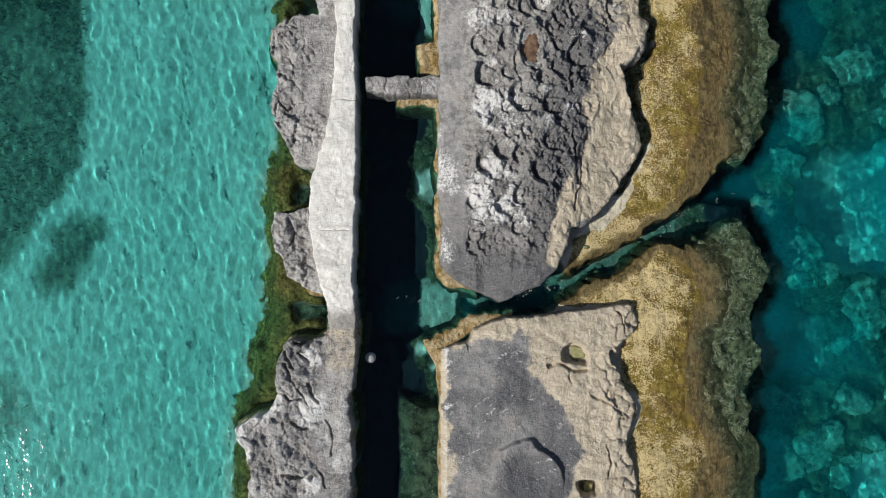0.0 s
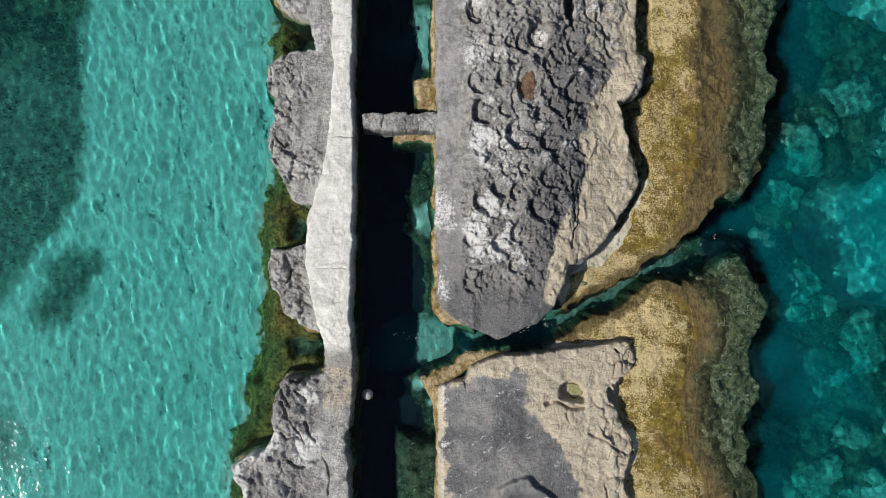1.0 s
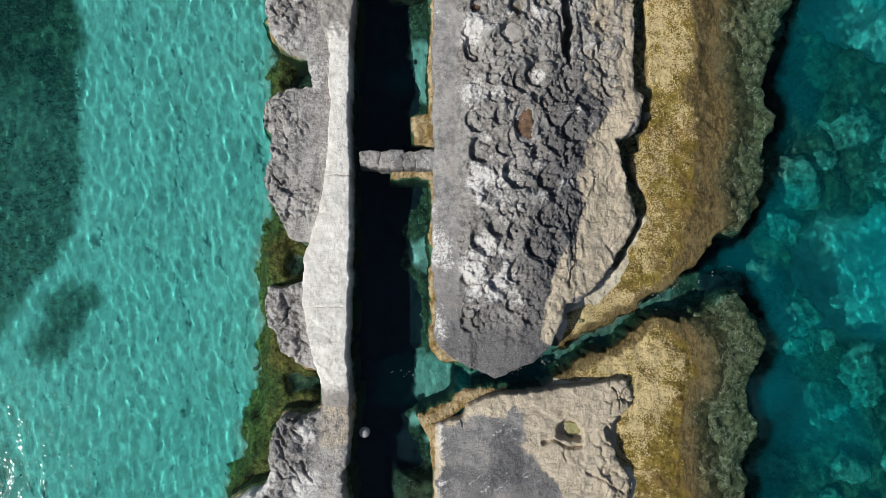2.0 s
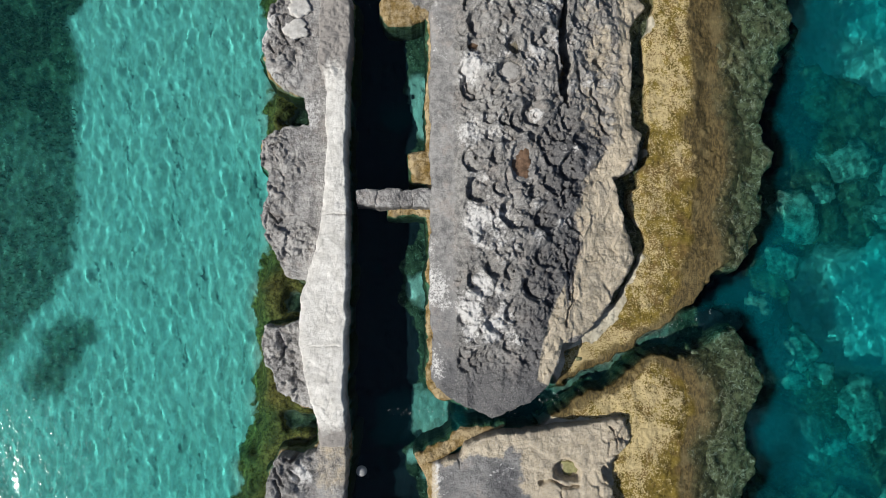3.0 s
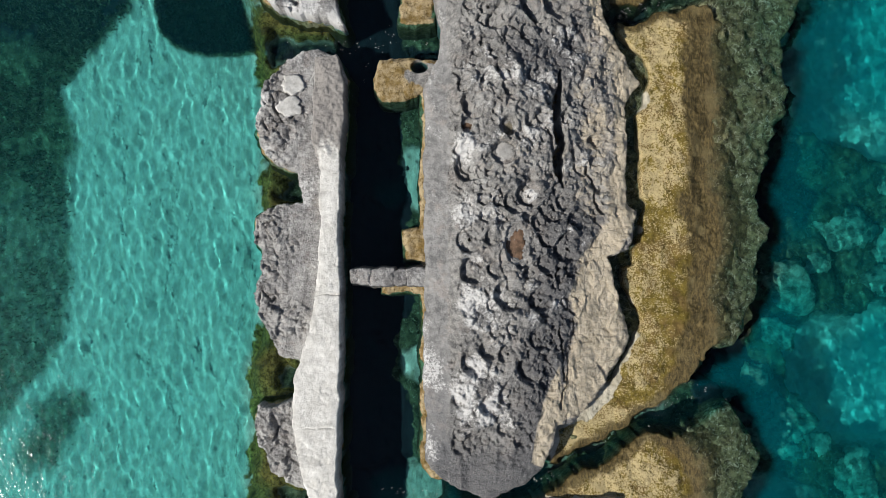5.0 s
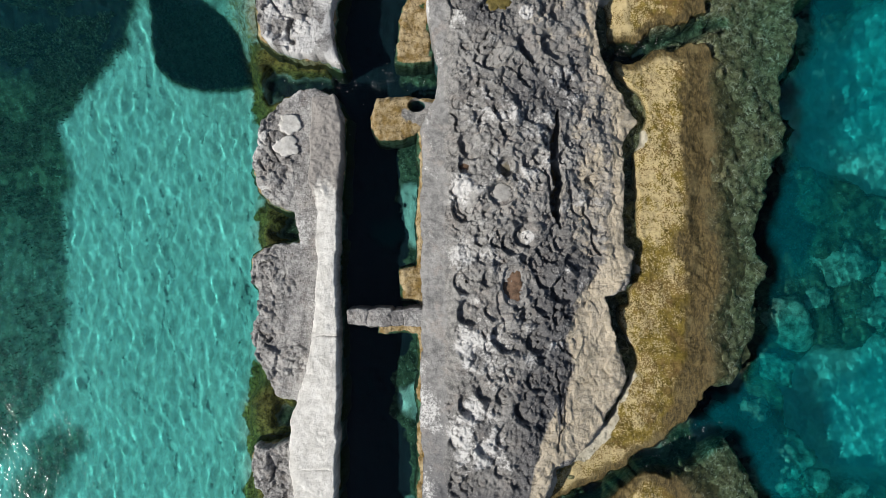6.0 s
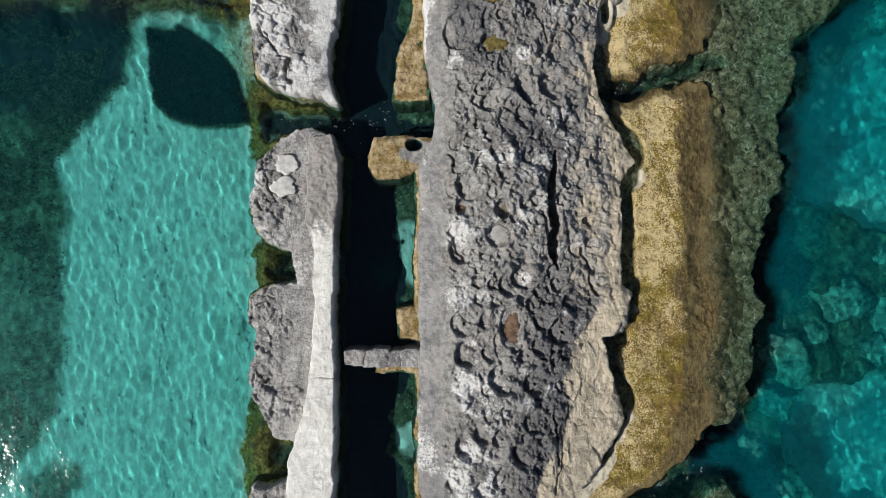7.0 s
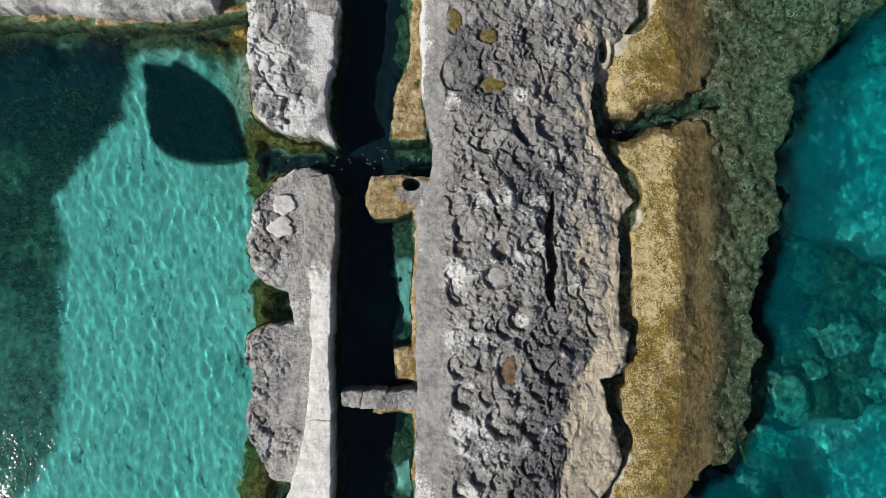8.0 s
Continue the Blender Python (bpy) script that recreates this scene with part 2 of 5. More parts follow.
def plaster():
    n = Nodes("old_white_plaster")
    mid = n.noise(6, 6, 0.65)
    col = n.mix(n.span(mid, 0.3, 0.7), (0.62, 0.60, 0.555), (0.83, 0.81, 0.765))
    col = n.mix(n.math("MULTIPLY", n.span(n.noise(40, 5, 0.75), 0.53, 0.7), 0.55), col, (0.36, 0.34, 0.30))
    col = n.mix(n.math("MULTIPLY", n.span(n.noise(2.6, 6, 0.7, (1, 0.6, 1), 0.8), 0.52, 0.66), 0.5), col, (0.38, 0.365, 0.335))
    worn = n.math("ADD", n.field("worn"), n.math("MULTIPLY", n.math("SUBTRACT", n.noise(7, 6, 0.7), 0.5), 1.2))
    bare = n.mix(n.noise(24, 5, 0.7), (0.21, 0.195, 0.18), (0.43, 0.40, 0.37))
    col = n.mix(n.span(worn, 0.35, 0.8), col, bare)
    # the wall's shaded faces, painted near-black over the plaster
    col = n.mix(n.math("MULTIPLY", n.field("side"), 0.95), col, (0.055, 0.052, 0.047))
    relief = n.bump(n.noise(38, 8, 0.7), 0.018, 0.8)
    return n.done(col, 0.9, relief, 0.2)


def turf():
    """Ochre algal crust on the low ledge: pale crusty nodules, gold felt, brown wet weed towards the sea."""
    n = Nodes("algal_crust")
    wet, pale = n.field("wet"), n.field("pale")
    mid, fine = n.noise(5, 6, 0.7), n.noise(34, 5, 0.7)
    gold = n.mix(n.span(mid, 0.35, 0.65), (0.115, 0.084, 0.012), (0.255, 0.187, 0.036))
    gold = n.mix(n.math("MULTIPLY", n.span(n.noise(3, 4), 0.45, 0.62), 0.6), gold, (0.20, 0.125, 0.05))
    knobs = n.math("ADD", pale, n.math("ADD", n.math("MULTIPLY", n.math("SUBTRACT", fine, 0.5), 2.4), n.math("MULTIPLY", n.math("SUBTRACT", n.noise(3.2, 6, 0.72, None, 0.7), 0.5), 1.7)))
    col = n.mix(n.math("MULTIPLY", n.span(knobs, 0.5, 0.68), 0.9), gold, n.mix(n.noise(70, 3), (0.47, 0.36, 0.165), (0.72, 0.60, 0.35)))
    brown = n.mix(n.span(n.noise(11, 7, 0.74, (1.5, 0.55, 1), 1.0), 0.38, 0.64), (0.050, 0.037, 0.011), (0.20, 0.145, 0.055))
    brown = n.mix(n.math("MULTIPLY", n.span(n.noise(2.2, 4), 0.5, 0.65), 0.5), brown, (0.24, 0.19, 0.085))
    edge = n.math("ADD", wet, n.math("MULTIPLY", n.math("SUBTRACT", n.noise(5, 5), 0.5), 0.9))
    col = n.mix(n.span(edge, 0.3, 0.75), col, brown)
    drowned = n.math("ADD", n.field("side"), n.math("MULTIPLY", n.math("SUBTRACT", n.noise(6, 6, 0.7), 0.5), 0.8))
    olive = n.mix(n.span(n.noise(10, 7, 0.74), 0.38, 0.64), (0.040, 0.040, 0.016), (0.17, 0.155, 0.07))
    olive = n.mix(n.math("MULTIPLY", n.span(n.noise(9, 6, 0.7, None, 1.8), 0.57, 0.65), 0.6), olive, (0.52, 0.52, 0.38))
    col = n.mix(n.span(drowned, 0.12, 0.6), col, olive)
    limed = n.math("ADD", n.field("bare"), n.math("MULTIPLY", n.math("SUBTRACT", n.noise(15, 4), 0.5), 0.7))
    col = n.mix(n.span(limed, 0.4, 0.6), col, n.mix(n.span(mid, 0.3, 0.7), (0.46, 0.41, 0.30), (0.70, 0.65, 0.52)))
    relief = n.bump(n.noise(24, 8, 0.75), 0.035, 1.0)
    return n.done(col, n.span(edge, 0.3, 0.8, 0.9, 0.5), relief, 0.3)


def sea_floor():
    """Fields: sand, weed, shelf (pale-flecked low weed on the drowned ledge, with caustic veins painted on), and a
    near-black one (painted shade in the cutting, gullies and shelf drop; dark floor under dense seagrass).
    """
    n = Nodes("sea_floor")
    ripple = n.noise(5.2, 3, 0.5, (1.7, 0.62, 1), 1.1)
    caustic_flecks = n.noise(9.5, 3, 0.55, (1.3, 0.8, 1), 0.9)
    sand = n.mix(n.span(ripple, 0.3, 0.7), (0.52, 0.49, 0.41), (0.70, 0.67, 0.58))
    # pale flecks painted into the sand as extra caustic light
    sand = n.mix(n.math("MULTIPLY", n.span(caustic_flecks, 0.5, 0.66), 0.6), sand, (0.82, 0.79, 0.70))
    sand = n.mix(n.math("MULTIPLY", n.span(n.noise(0.8, 4), 0.45, 0.7), 0.25), sand, (0.36, 0.335, 0.27))
    rock = n.mix(n.span(n.noise(5, 6, 0.7), 0.35, 0.65), (0.03, 0.036, 0.022), (0.14, 0.145, 0.085))
    rock = n.mix(n.math("MULTIPLY", n.span(n.noise(13, 4, 0.6, None, 1.5), 0.55, 0.7), 0.6), rock, (0.36, 0.36, 0.25))
    edge = n.math("ADD", n.field("sand"), n.math("MULTIPLY", n.math("SUBTRACT", n.noise(8, 5), 0.5), 0.35))
    col = n.mix(n.span(edge, 0.1, 0.9), rock, sand)
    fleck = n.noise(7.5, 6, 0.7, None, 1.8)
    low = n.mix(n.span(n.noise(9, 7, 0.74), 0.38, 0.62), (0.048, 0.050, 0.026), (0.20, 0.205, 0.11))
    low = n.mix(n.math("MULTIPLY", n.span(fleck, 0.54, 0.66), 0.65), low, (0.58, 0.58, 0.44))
    # net of caustic light, painted pale into the weed colour
    caustic_vein = n.span(n.cells(6.0, "DISTANCE_TO_EDGE", 0.3), 0.0, 0.05, 1.0, 0.0)
    low = n.mix(n.math("MULTIPLY", n.math("MULTIPLY", caustic_vein, n.span(n.noise(2.4, 3), 0.44, 0.6)), 0.75), low, (0.42, 0.43, 0.30))
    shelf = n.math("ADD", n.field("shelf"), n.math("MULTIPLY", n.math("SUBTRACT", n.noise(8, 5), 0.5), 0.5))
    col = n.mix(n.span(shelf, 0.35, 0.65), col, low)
    weed = n.mix(n.span(n.noise(14, 6, 0.74), 0.38, 0.64), (0.085, 0.055, 0.016), (0.38, 0.245, 0.07))
    weed = n.mix(n.math("MULTIPLY", n.span(n.noise(3.5, 4), 0.5, 0.65), 0.6), weed, (0.03, 0.035, 0.02))
    green = n.math("ADD", n.field("weed"), n.math("MULTIPLY", n.math("SUBTRACT", n.noise(9, 5), 0.5), 0.6))
    col = n.mix(n.span(green, 0.35, 0.65), col, weed)
    # near-black colour: painted shade, and the dark floor under dense seagrass
    shade_mud = n.math("ADD", n.field("shade_silt"), n.math("MULTIPLY", n.math("SUBTRACT", n.noise(7, 4), 0.5), 0.4))
    col = n.mix(n.span(shade_mud, 0.35, 0.65), col, n.mix(n.noise(12, 3), (0.011, 0.014, 0.020), (0.024, 0.028, 0.036)))
    relief = n.bump(ripple, 0.03, 0.6)
    relief = n.bump(n.noise(35, 5), 0.015, 0.35, relief)
    return n.done(col, 0.9, relief, 0.1)


def sea_water():
    """Clear water: the depth under each point sets how far red and green light are swallowed on the way down and up."""
    n = Nodes("sea_water")
    depth = n.field("depth")
    tint = n.node("ShaderNodeCombineColor")
    for k, rate in enumerate((-0.68, -0.05, -0.035)):
        n.link(n.math("EXPONENT", n.math("MULTIPLY", depth, rate)), tint.inputs[k])
    relief = n.bump(n.noise(4.5, 3, 0.5, (1.25, 0.8, 1)), 0.012, 0.4)
    chop = n.bump(n.noise(15, 2, 0.5), 0.016, 0.37, relief)
    relief = n.bump(n.noise(13, 2, 0.5), 0.016, 0.2, relief)
    down = n.node("ShaderNodeBsdfRefraction", IOR=1.33, Roughness=0.0)
    n.link(tint.outputs[0], down.inputs["Color"])
    haze = n.node("ShaderNodeBsdfDiffuse", Color=(0.0, 0.24, 0.29, 1))
    gloss = n.node("ShaderNodeBsdfGlossy", Roughness=0.09)
    n.link(relief, down.inputs["Normal"])
    n.link(chop, gloss.inputs["Normal"])
    fres = n.node("ShaderNodeFresnel", IOR=1.33)
    n.link(relief, fres.inputs["Normal"])
    body = n.tree.nodes.new("ShaderNodeMixShader")
    murk = n.math("SUBTRACT", 1.0, n.math("EXPONENT", n.math("MULTIPLY", n.math("MAXIMUM", n.math("SUBTRACT", depth, 0.95), 0.0), -0.09)))
    n.link(murk, body.inputs[0])
    n.link(down.outputs[0], body.inputs[1])
    n.link(haze.outputs[0], body.inputs[2])
    full = n.tree.nodes.new("ShaderNodeMixShader")
    n.link(fres.outputs[0], full.inputs[0])
    n.link(body.outputs[0], full.inputs[1])
    n.link(gloss.outputs[0], full.inputs[2])
    n.link(full.outputs[0], n.out.inputs["Surface"])
    n.tree.nodes.remove(n.bsdf)
    return n.mat


def mottled(name, a, b, scale, rough=0.9, relief=0.01, specular=0.3):
    n = Nodes(name)
    col = n.mix(n.span(n.noise(scale, 5, 0.65), 0.3, 0.7), a, b)
    col = n.mix(n.math("MULTIPLY", n.span(n.noise(scale * 5, 4), 0.5, 0.75), 0.4), col, tuple(c * 0.5 for c in a))
    return n.done(col, rough, n.bump(n.noise(scale * 4, 6, 0.7), relief, 0.8), specular)


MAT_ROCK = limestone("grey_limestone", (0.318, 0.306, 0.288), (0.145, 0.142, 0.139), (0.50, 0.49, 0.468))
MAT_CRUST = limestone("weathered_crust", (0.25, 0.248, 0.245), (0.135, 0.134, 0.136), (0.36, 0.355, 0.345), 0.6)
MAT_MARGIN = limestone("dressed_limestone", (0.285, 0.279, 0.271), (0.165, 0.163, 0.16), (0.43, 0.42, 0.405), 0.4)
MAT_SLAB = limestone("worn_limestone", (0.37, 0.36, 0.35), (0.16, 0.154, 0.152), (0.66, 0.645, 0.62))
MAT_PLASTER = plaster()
MAT_TURF = turf()
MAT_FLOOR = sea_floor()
MAT_WATER = sea_water()
MAT_GRASS = mottled("seagrass", (0.050, 0.044, 0.028), (0.24, 0.21, 0.14), 8, 0.6, 0.003)
MAT_GRASS_DARK = mottled("dense_seagrass", (0.012, 0.02, 0.018), (0.04, 0.055, 0.046), 6, 0.6, 0.003)
MAT_MUD = mottled("rust_brown_mud", (0.065, 0.040, 0.024), (0.22, 0.135, 0.085), 9, 0.55, 0.008)
MAT_SLIME = mottled("yellow_green_algae", (0.070, 0.058, 0.014), (0.21, 0.165, 0.05), 16, 0.5, 0.008)
MAT_WHITE = mottled("bleached_stone", (0.52, 0.50, 0.46), (0.74, 0.72, 0.68), 12, 0.9, 0.012)
MAT_DISC = mottled("pale_limestone", (0.30, 0.29, 0.275), (0.47, 0.455, 0.43), 12, 0.9, 0.012)
MAT_REEF = mottled("weedy_boulder", (0.06, 0.07, 0.05), (0.50, 0.52, 0.40), 5, 0.9, 0.02, 0.1)
MAT_BALL = mottled("sun_bleached_plastic", (0.30, 0.31, 0.31), (0.45, 0.45, 0.44), 30, 0.45, 0.001)
MAT_DRY = mottled("dry_silt", (0.085, 0.075, 0.05), (0.27, 0.24, 0.18), 9, 0.85, 0.012)

# ---- plan: outlines in metres ----
MAIN = [(-0.06, 12.2), (-0.04, 9.38), (-0.01, 8.47), (0.05, 8.02), (0.19, 7.52), (0.19, 6.97), (0.0, 6.52), (-0.1, 6.27), (-0.11, 4.99), (-0.1, 3.13), (-0.11, 1.4), (-0.07, 0.42), (-0.1, -0.25), (0.0, -0.42), (0.47, -0.68), (0.9, -0.83), (0.97, -0.93), (1.11, -0.9), (1.26, -0.8), (1.66, -0.65), (1.98, -0.35), (2.14, 0.15), (2.2, 0.4), (2.4, 0.42), (2.7, 0.62), (3.09, 1.01), (3.53, 1.88), (3.48, 2.25), (3.23, 2.75), (3.15, 3.29), (3.47, 3.43), (3.59, 3.62), (3.69, 4.11), (3.56, 4.3), (3.53, 5.18), (3.5, 5.97), (3.8, 6.42), (3.59, 6.91), (3.2, 7.34), (3.09, 7.71), (3.04, 8.47), (3.16, 8.72), (3.14, 8.97), (3.25, 9.43), (3.54, 9.36), (3.95, 9.79), (4.1, 12.2)]
LOBE_S = [(2.17, 0.43), (2.72, 0.58), (3.58, 1.88), (3.24, 2.78), (3.15, 3.39), (2.75, 3.34), (2.39, 2.63), (2.54, 2.13), (2.28, 1.12), (2.03, 0.73)]
LOBE_N = [(3.22, 3.33), (3.75, 4.1), (3.59, 4.3), (3.53, 5.98), (3.83, 6.43), (3.62, 6.93), (3.11, 7.74), (3.06, 8.5), (2.86, 8.5), (2.85, 7.59), (3.34, 6.68), (3.3, 5.18), (3.15, 3.9), (2.51, 3.12)]
LOW = [(-0.1, -6.6), (-0.09, -3.1), (-0.15, -2.03), (-0.4, -1.64), (-0.28, -1.56), (-0.1, -1.76), (0.15, -1.7), (0.44, -1.54), (0.5, -1.36), (0.83, -1.25), (1.62, -1.13), (2.6, -1.03), (3.37, -0.94), (3.49, -1.3), (3.24, -1.54), (3.04, -1.74), (3.18, -2.32), (3.42, -2.76), (3.31, -3.48), (3.49, -4.27), (3.49, -6.6)]
LOW_GREY = [(0.04, -6.6), (0.04, -1.74), (0.54, -1.4), (1.42, -1.54), (1.56, -2.13), (2.1, -2.71), (2.48, -3.48), (2.18, -4.27), (2.0, -6.6)]
LEDGE_N = [(3.5, 12.2), (2.94, 9.54), (3.13, 7.97), (3.85, 8.02), (4.68, 8.33), (5.15, 8.59), (5.21, 9.33), (5.23, 12.2)]
LEDGE_M = [(3.33, 7.55), (3.84, 7.68), (4.67, 7.95), (5.19, 8.02), (5.29, 7.03), (5.3, 5.8), (5.25, 4.78), (5.31, 3.77), (5.18, 2.51), (5.16, 1.68), (4.74, 1.22), (4.02, 0.61), (3.2, 0.08), (2.18, -0.39), (1.9, 0.05), (2.6, 1.48), (2.83, 3.97), (3.08, 3.97), (3.21, 6.01), (3.12, 7.04)]
LEDGE_S = [(1.7, -1.2), (2.0, -1.02), (2.45, -0.75), (2.89, -0.5), (3.37, -0.22), (4.1, 0.2), (4.5, 0.12), (4.85, -0.36), (4.9, -0.97), (4.54, -1.57), (4.63, -2.17), (4.72, -2.97), (5.05, -3.77), (4.94, -6.6), (2.94, -6.6), (2.76, -2.57), (2.77, -1.57)]
WALL = [(-2.05, 6.85), (-2.08, 5.38), (-1.92, 4.79), (-1.9, 4.01), (-1.93, 3.05), (-2.02, 2.28), (-2.16, 1.8), (-2.33, 1.2), (-2.34, 0.41), (-2.28, -0.07), (-2.14, -0.66), (-2.02, -1.0), (-1.97, -1.38), (-1.53, -1.38), (-1.51, -1.14), (-1.57, -0.56), (-1.56, 0.41), (-1.53, 1.89), (-1.56, 3.89), (-1.54, 4.99), (-1.52, 5.57), (-1.5, 6.5), (-1.66, 6.9)]
SLAB_N = [(-3.15, 12.2), (-3.16, 9.46), (-3.19, 9.05), (-3.13, 8.53), (-3.05, 8.02), (-2.79, 7.79), (-2.29, 7.66), (-1.88, 7.61), (-1.58, 7.48), (-1.73, 8.02), (-1.69, 8.64), (-1.57, 9.05), (-1.52, 9.67), (-1.53, 12.2)]
SLAB_M = [(-2.33, 7.02), (-2.78, 6.7), (-3.03, 6.49), (-3.07, 5.99), (-3.15, 5.59), (-3.01, 5.23), (-2.76, 4.95), (-2.34, 4.83), (-2.29, 4.27), (-2.83, 4.19), (-3.14, 4.01), (-3.12, 3.59), (-2.99, 3.39), (-3.0, 3.0), (-3.13, 2.64), (-3.0, 2.26), (-2.82, 1.92), (-2.64, 1.54), (-2.31, 1.42), (-2.3, 0.76), (-3.03, 0.66), (-3.09, 0.42), (-2.98, 0.04), (-2.76, -0.46), (-2.39, -0.68), (-2.07, -0.81), (-2.07, -1.2), (-1.62, -1.25), (-1.63, -0.56), (-1.62, 1.44), (-1.64, 3.99), (-1.61, 5.18), (-1.55, 6.19), (-1.49, 6.54), (-1.67, 6.9), (-2.03, 7.05)]
SLAB_S = [(-1.98, -1.22), (-2.08, -1.45), (-2.27, -1.55), (-2.72, -1.57), (-2.93, -1.94), (-2.94, -2.52), (-3.02, -2.74), (-3.63, -3.08), (-3.38, -3.78), (-3.27, -6.6), (-1.6, -6.6), (-1.6, -3.5), (-1.63, -2.53), (-1.53, -1.94), (-1.52, -1.25)]
BLOCK = [(-0.93, 6.92), (-0.58, 6.95), (0.04, 6.92), (0.3, 6.87), (0.3, 6.51), (-0.01, 6.33), (-0.47, 6.15), (-0.88, 6.15), (-1.03, 6.39), (-1.06, 6.56)]
QUAY_W = [(-12.0, 12.2), (-12.0, 9.94), (-6.98, 9.94), (-6.27, 9.86), (-5.55, 9.84), (-4.94, 9.81), (-4.23, 9.84), (-3.72, 9.94), (-3.6, 12.2)]
QUAY_TOE = [(-12.0, 12.2), (-12.0, 9.72), (-6.98, 9.72), (-5.55, 9.66), (-4.3, 9.72), (-3.5, 9.92), (-3.05, 9.95), (-3.05, 12.2)]
STEP_R = [(-0.25, 12.2), (-0.26, 9.55), (-0.33, 8.87), (-0.49, 8.5), (-0.59, 8.08), (-0.57, 7.61), (-0.28, 7.51), (0.14, 7.56), (0.16, 12.2)]
TOE_S = [(-0.32, -1.62), (0.1, -1.36), (0.45, -1.2), (0.9, -1.06), (1.3, -1.1), (1.0, -1.35), (0.55, -1.5), (0.3, -1.66), (0.0, -1.78), (-0.25, -1.8)]
TOE_M = [(-0.2, 6.4), (-0.19, 4.2), (-0.2, 3.85), (-0.5, 3.8), (-0.48, 3.2), (-0.22, 3.15), (-0.9, 2.8), (-0.9, 2.62), (-0.2, 2.6), (-0.19, 1.4), (-0.17, 0.3), (-0.25, -0.2), (-0.15, -0.5), (0.15, -0.72), (0.6, -0.84), (0.6, -0.4), (0.1, 0.2), (0.1, 6.4)]
APRON = [(-3.2, 9.9), (-4.0, 9.6), (-3.95, 8.95), (-3.72, 8.4), (-3.5, 7.9), (-3.35, 7.5), (-3.24, 6.66), (-3.06, 5.6), (-3.16, 5.0), (-3.16, 4.4), (-3.02, 3.6), (-3.02, 2.9), (-3.12, 2.4), (-3.31, 1.95), (-3.46, 1.11), (-3.28, -0.36), (-3.58, -1.5), (-3.72, -2.42), (-3.95, -3.3), (-3.9, -6.6), (-1.7, -6.6), (-1.7, 9.9)]
MEADOW_W = [(-13.0, 9.7), (-3.45, 9.75), (-3.35, 9.18), (-3.78, 8.8), (-4.08, 9.4), (-4.8, 9.66), (-5.45, 9.55), (-5.72, 9.2), (-5.86, 8.66), (-5.88, 8.15), (-6.28, 7.69), (-6.72, 7.29), (-6.99, 6.79), (-7.2, 6.62), (-7.08, 6.05), (-7.0, 5.2), (-6.9, 2.9), (-6.99, 2.0), (-7.41, 1.11), (-7.84, 0.67), (-8.3, -0.2), (-8.7, -0.78), (-13.0, -0.9)]
MEADOW_N = [(-5.41, 9.23), (-4.79, 9.26), (-4.34, 9.0), (-3.97, 8.75), (-3.71, 8.43), (-3.53, 7.97), (-3.38, 7.38), (-3.75, 7.27), (-4.53, 7.24), (-5.1, 7.46), (-5.42, 7.75), (-5.52, 8.32), (-5.5, 8.89)]
MEADOW_P = [(-7.84, 0.56), (-7.29, 0.8), (-6.68, 0.7), (-6.5, 0.23), (-6.78, -0.32), (-7.3, -0.8), (-7.91, -0.86), (-8.14, -0.43)]
MEADOW_S = [(-10.5, -2.0), (-8.22, -2.18), (-7.78, -2.71), (-7.65, -3.35), (-8.17, -3.77), (-10.5, -4.2)]
SHELF = [(14.0, 12.2), (10.0, 10.8), (8.67, 10.1), (8.02, 9.67), (7.48, 9.13), (7.1, 8.81), (7.02, 7.84), (6.8, 7.31), (6.78, 6.67), (6.61, 5.82), (6.27, 4.98), (6.19, 3.73), (6.08, 2.71), (5.75, 2.07), (5.42, 1.43), (4.7, 0.95), (5.5, 0.95), (5.72, 0.48), (6.07, -0.25), (5.79, -1.19), (5.87, -2.02), (5.64, -3.05), (5.32, -3.56), (5.2, -6.6), (0.2, -6.6), (0.2, 12.2)]
BLUE_N = [(8.15, 8.76), (9.92, 9.6), (14.0, 11.0), (14.0, 5.33), (9.82, 5.34), (8.8, 5.7), (7.7, 6.0), (7.5, 7.41)]
BLUE_M = [(7.2, 1.48), (7.95, 2.09), (9.47, 2.32), (14.0, 1.83), (14.0, -0.82), (9.4, -0.58), (8.37, -0.46), (7.5, 0.03)]
BLUE_S = [(8.25, -4.14), (9.28, -3.89), (14.0, -4.11), (14.0, -7.0), (8.44, -6.5)]
BLUE_P = [(6.6, -1.3), (7.64, -1.3), (7.84, -2.25), (6.8, -2.37)]
GULLY_S = [(-1.5, -1.1), (-0.3, -1.0), (0.9, -1.0), (1.7, -0.75), (2.4, -0.55), (3.5, 0.1), (4.4, 0.75), (5.2, 1.15), (6.2, 1.2)]
GULLY_N = [(3.3, 7.75), (3.9, 7.85), (4.7, 8.15), (5.4, 8.3)]
GULLY_NW = [(-2.95, 7.22), (0.15, 7.25)]
FISSURE = [(2.33, 6.55), (2.24, 6.1), (2.21, 5.86), (2.27, 5.2), (2.29, 4.5)]


# ---- the sea floor: one sheet out to the horizon ----
def reach(lo, hi, cell, far=2500.0):
    """Coordinates with even cells from lo to hi that widen out to the far distance."""
    out = []
    w, d = cell, 0.0
    while d < far:
        w *= 1.35
        d += w
        out.append(d)
    return np.concatenate([lo - np.array(out[::-1]), np.arange(lo, hi, cell), hi + np.array(out)])


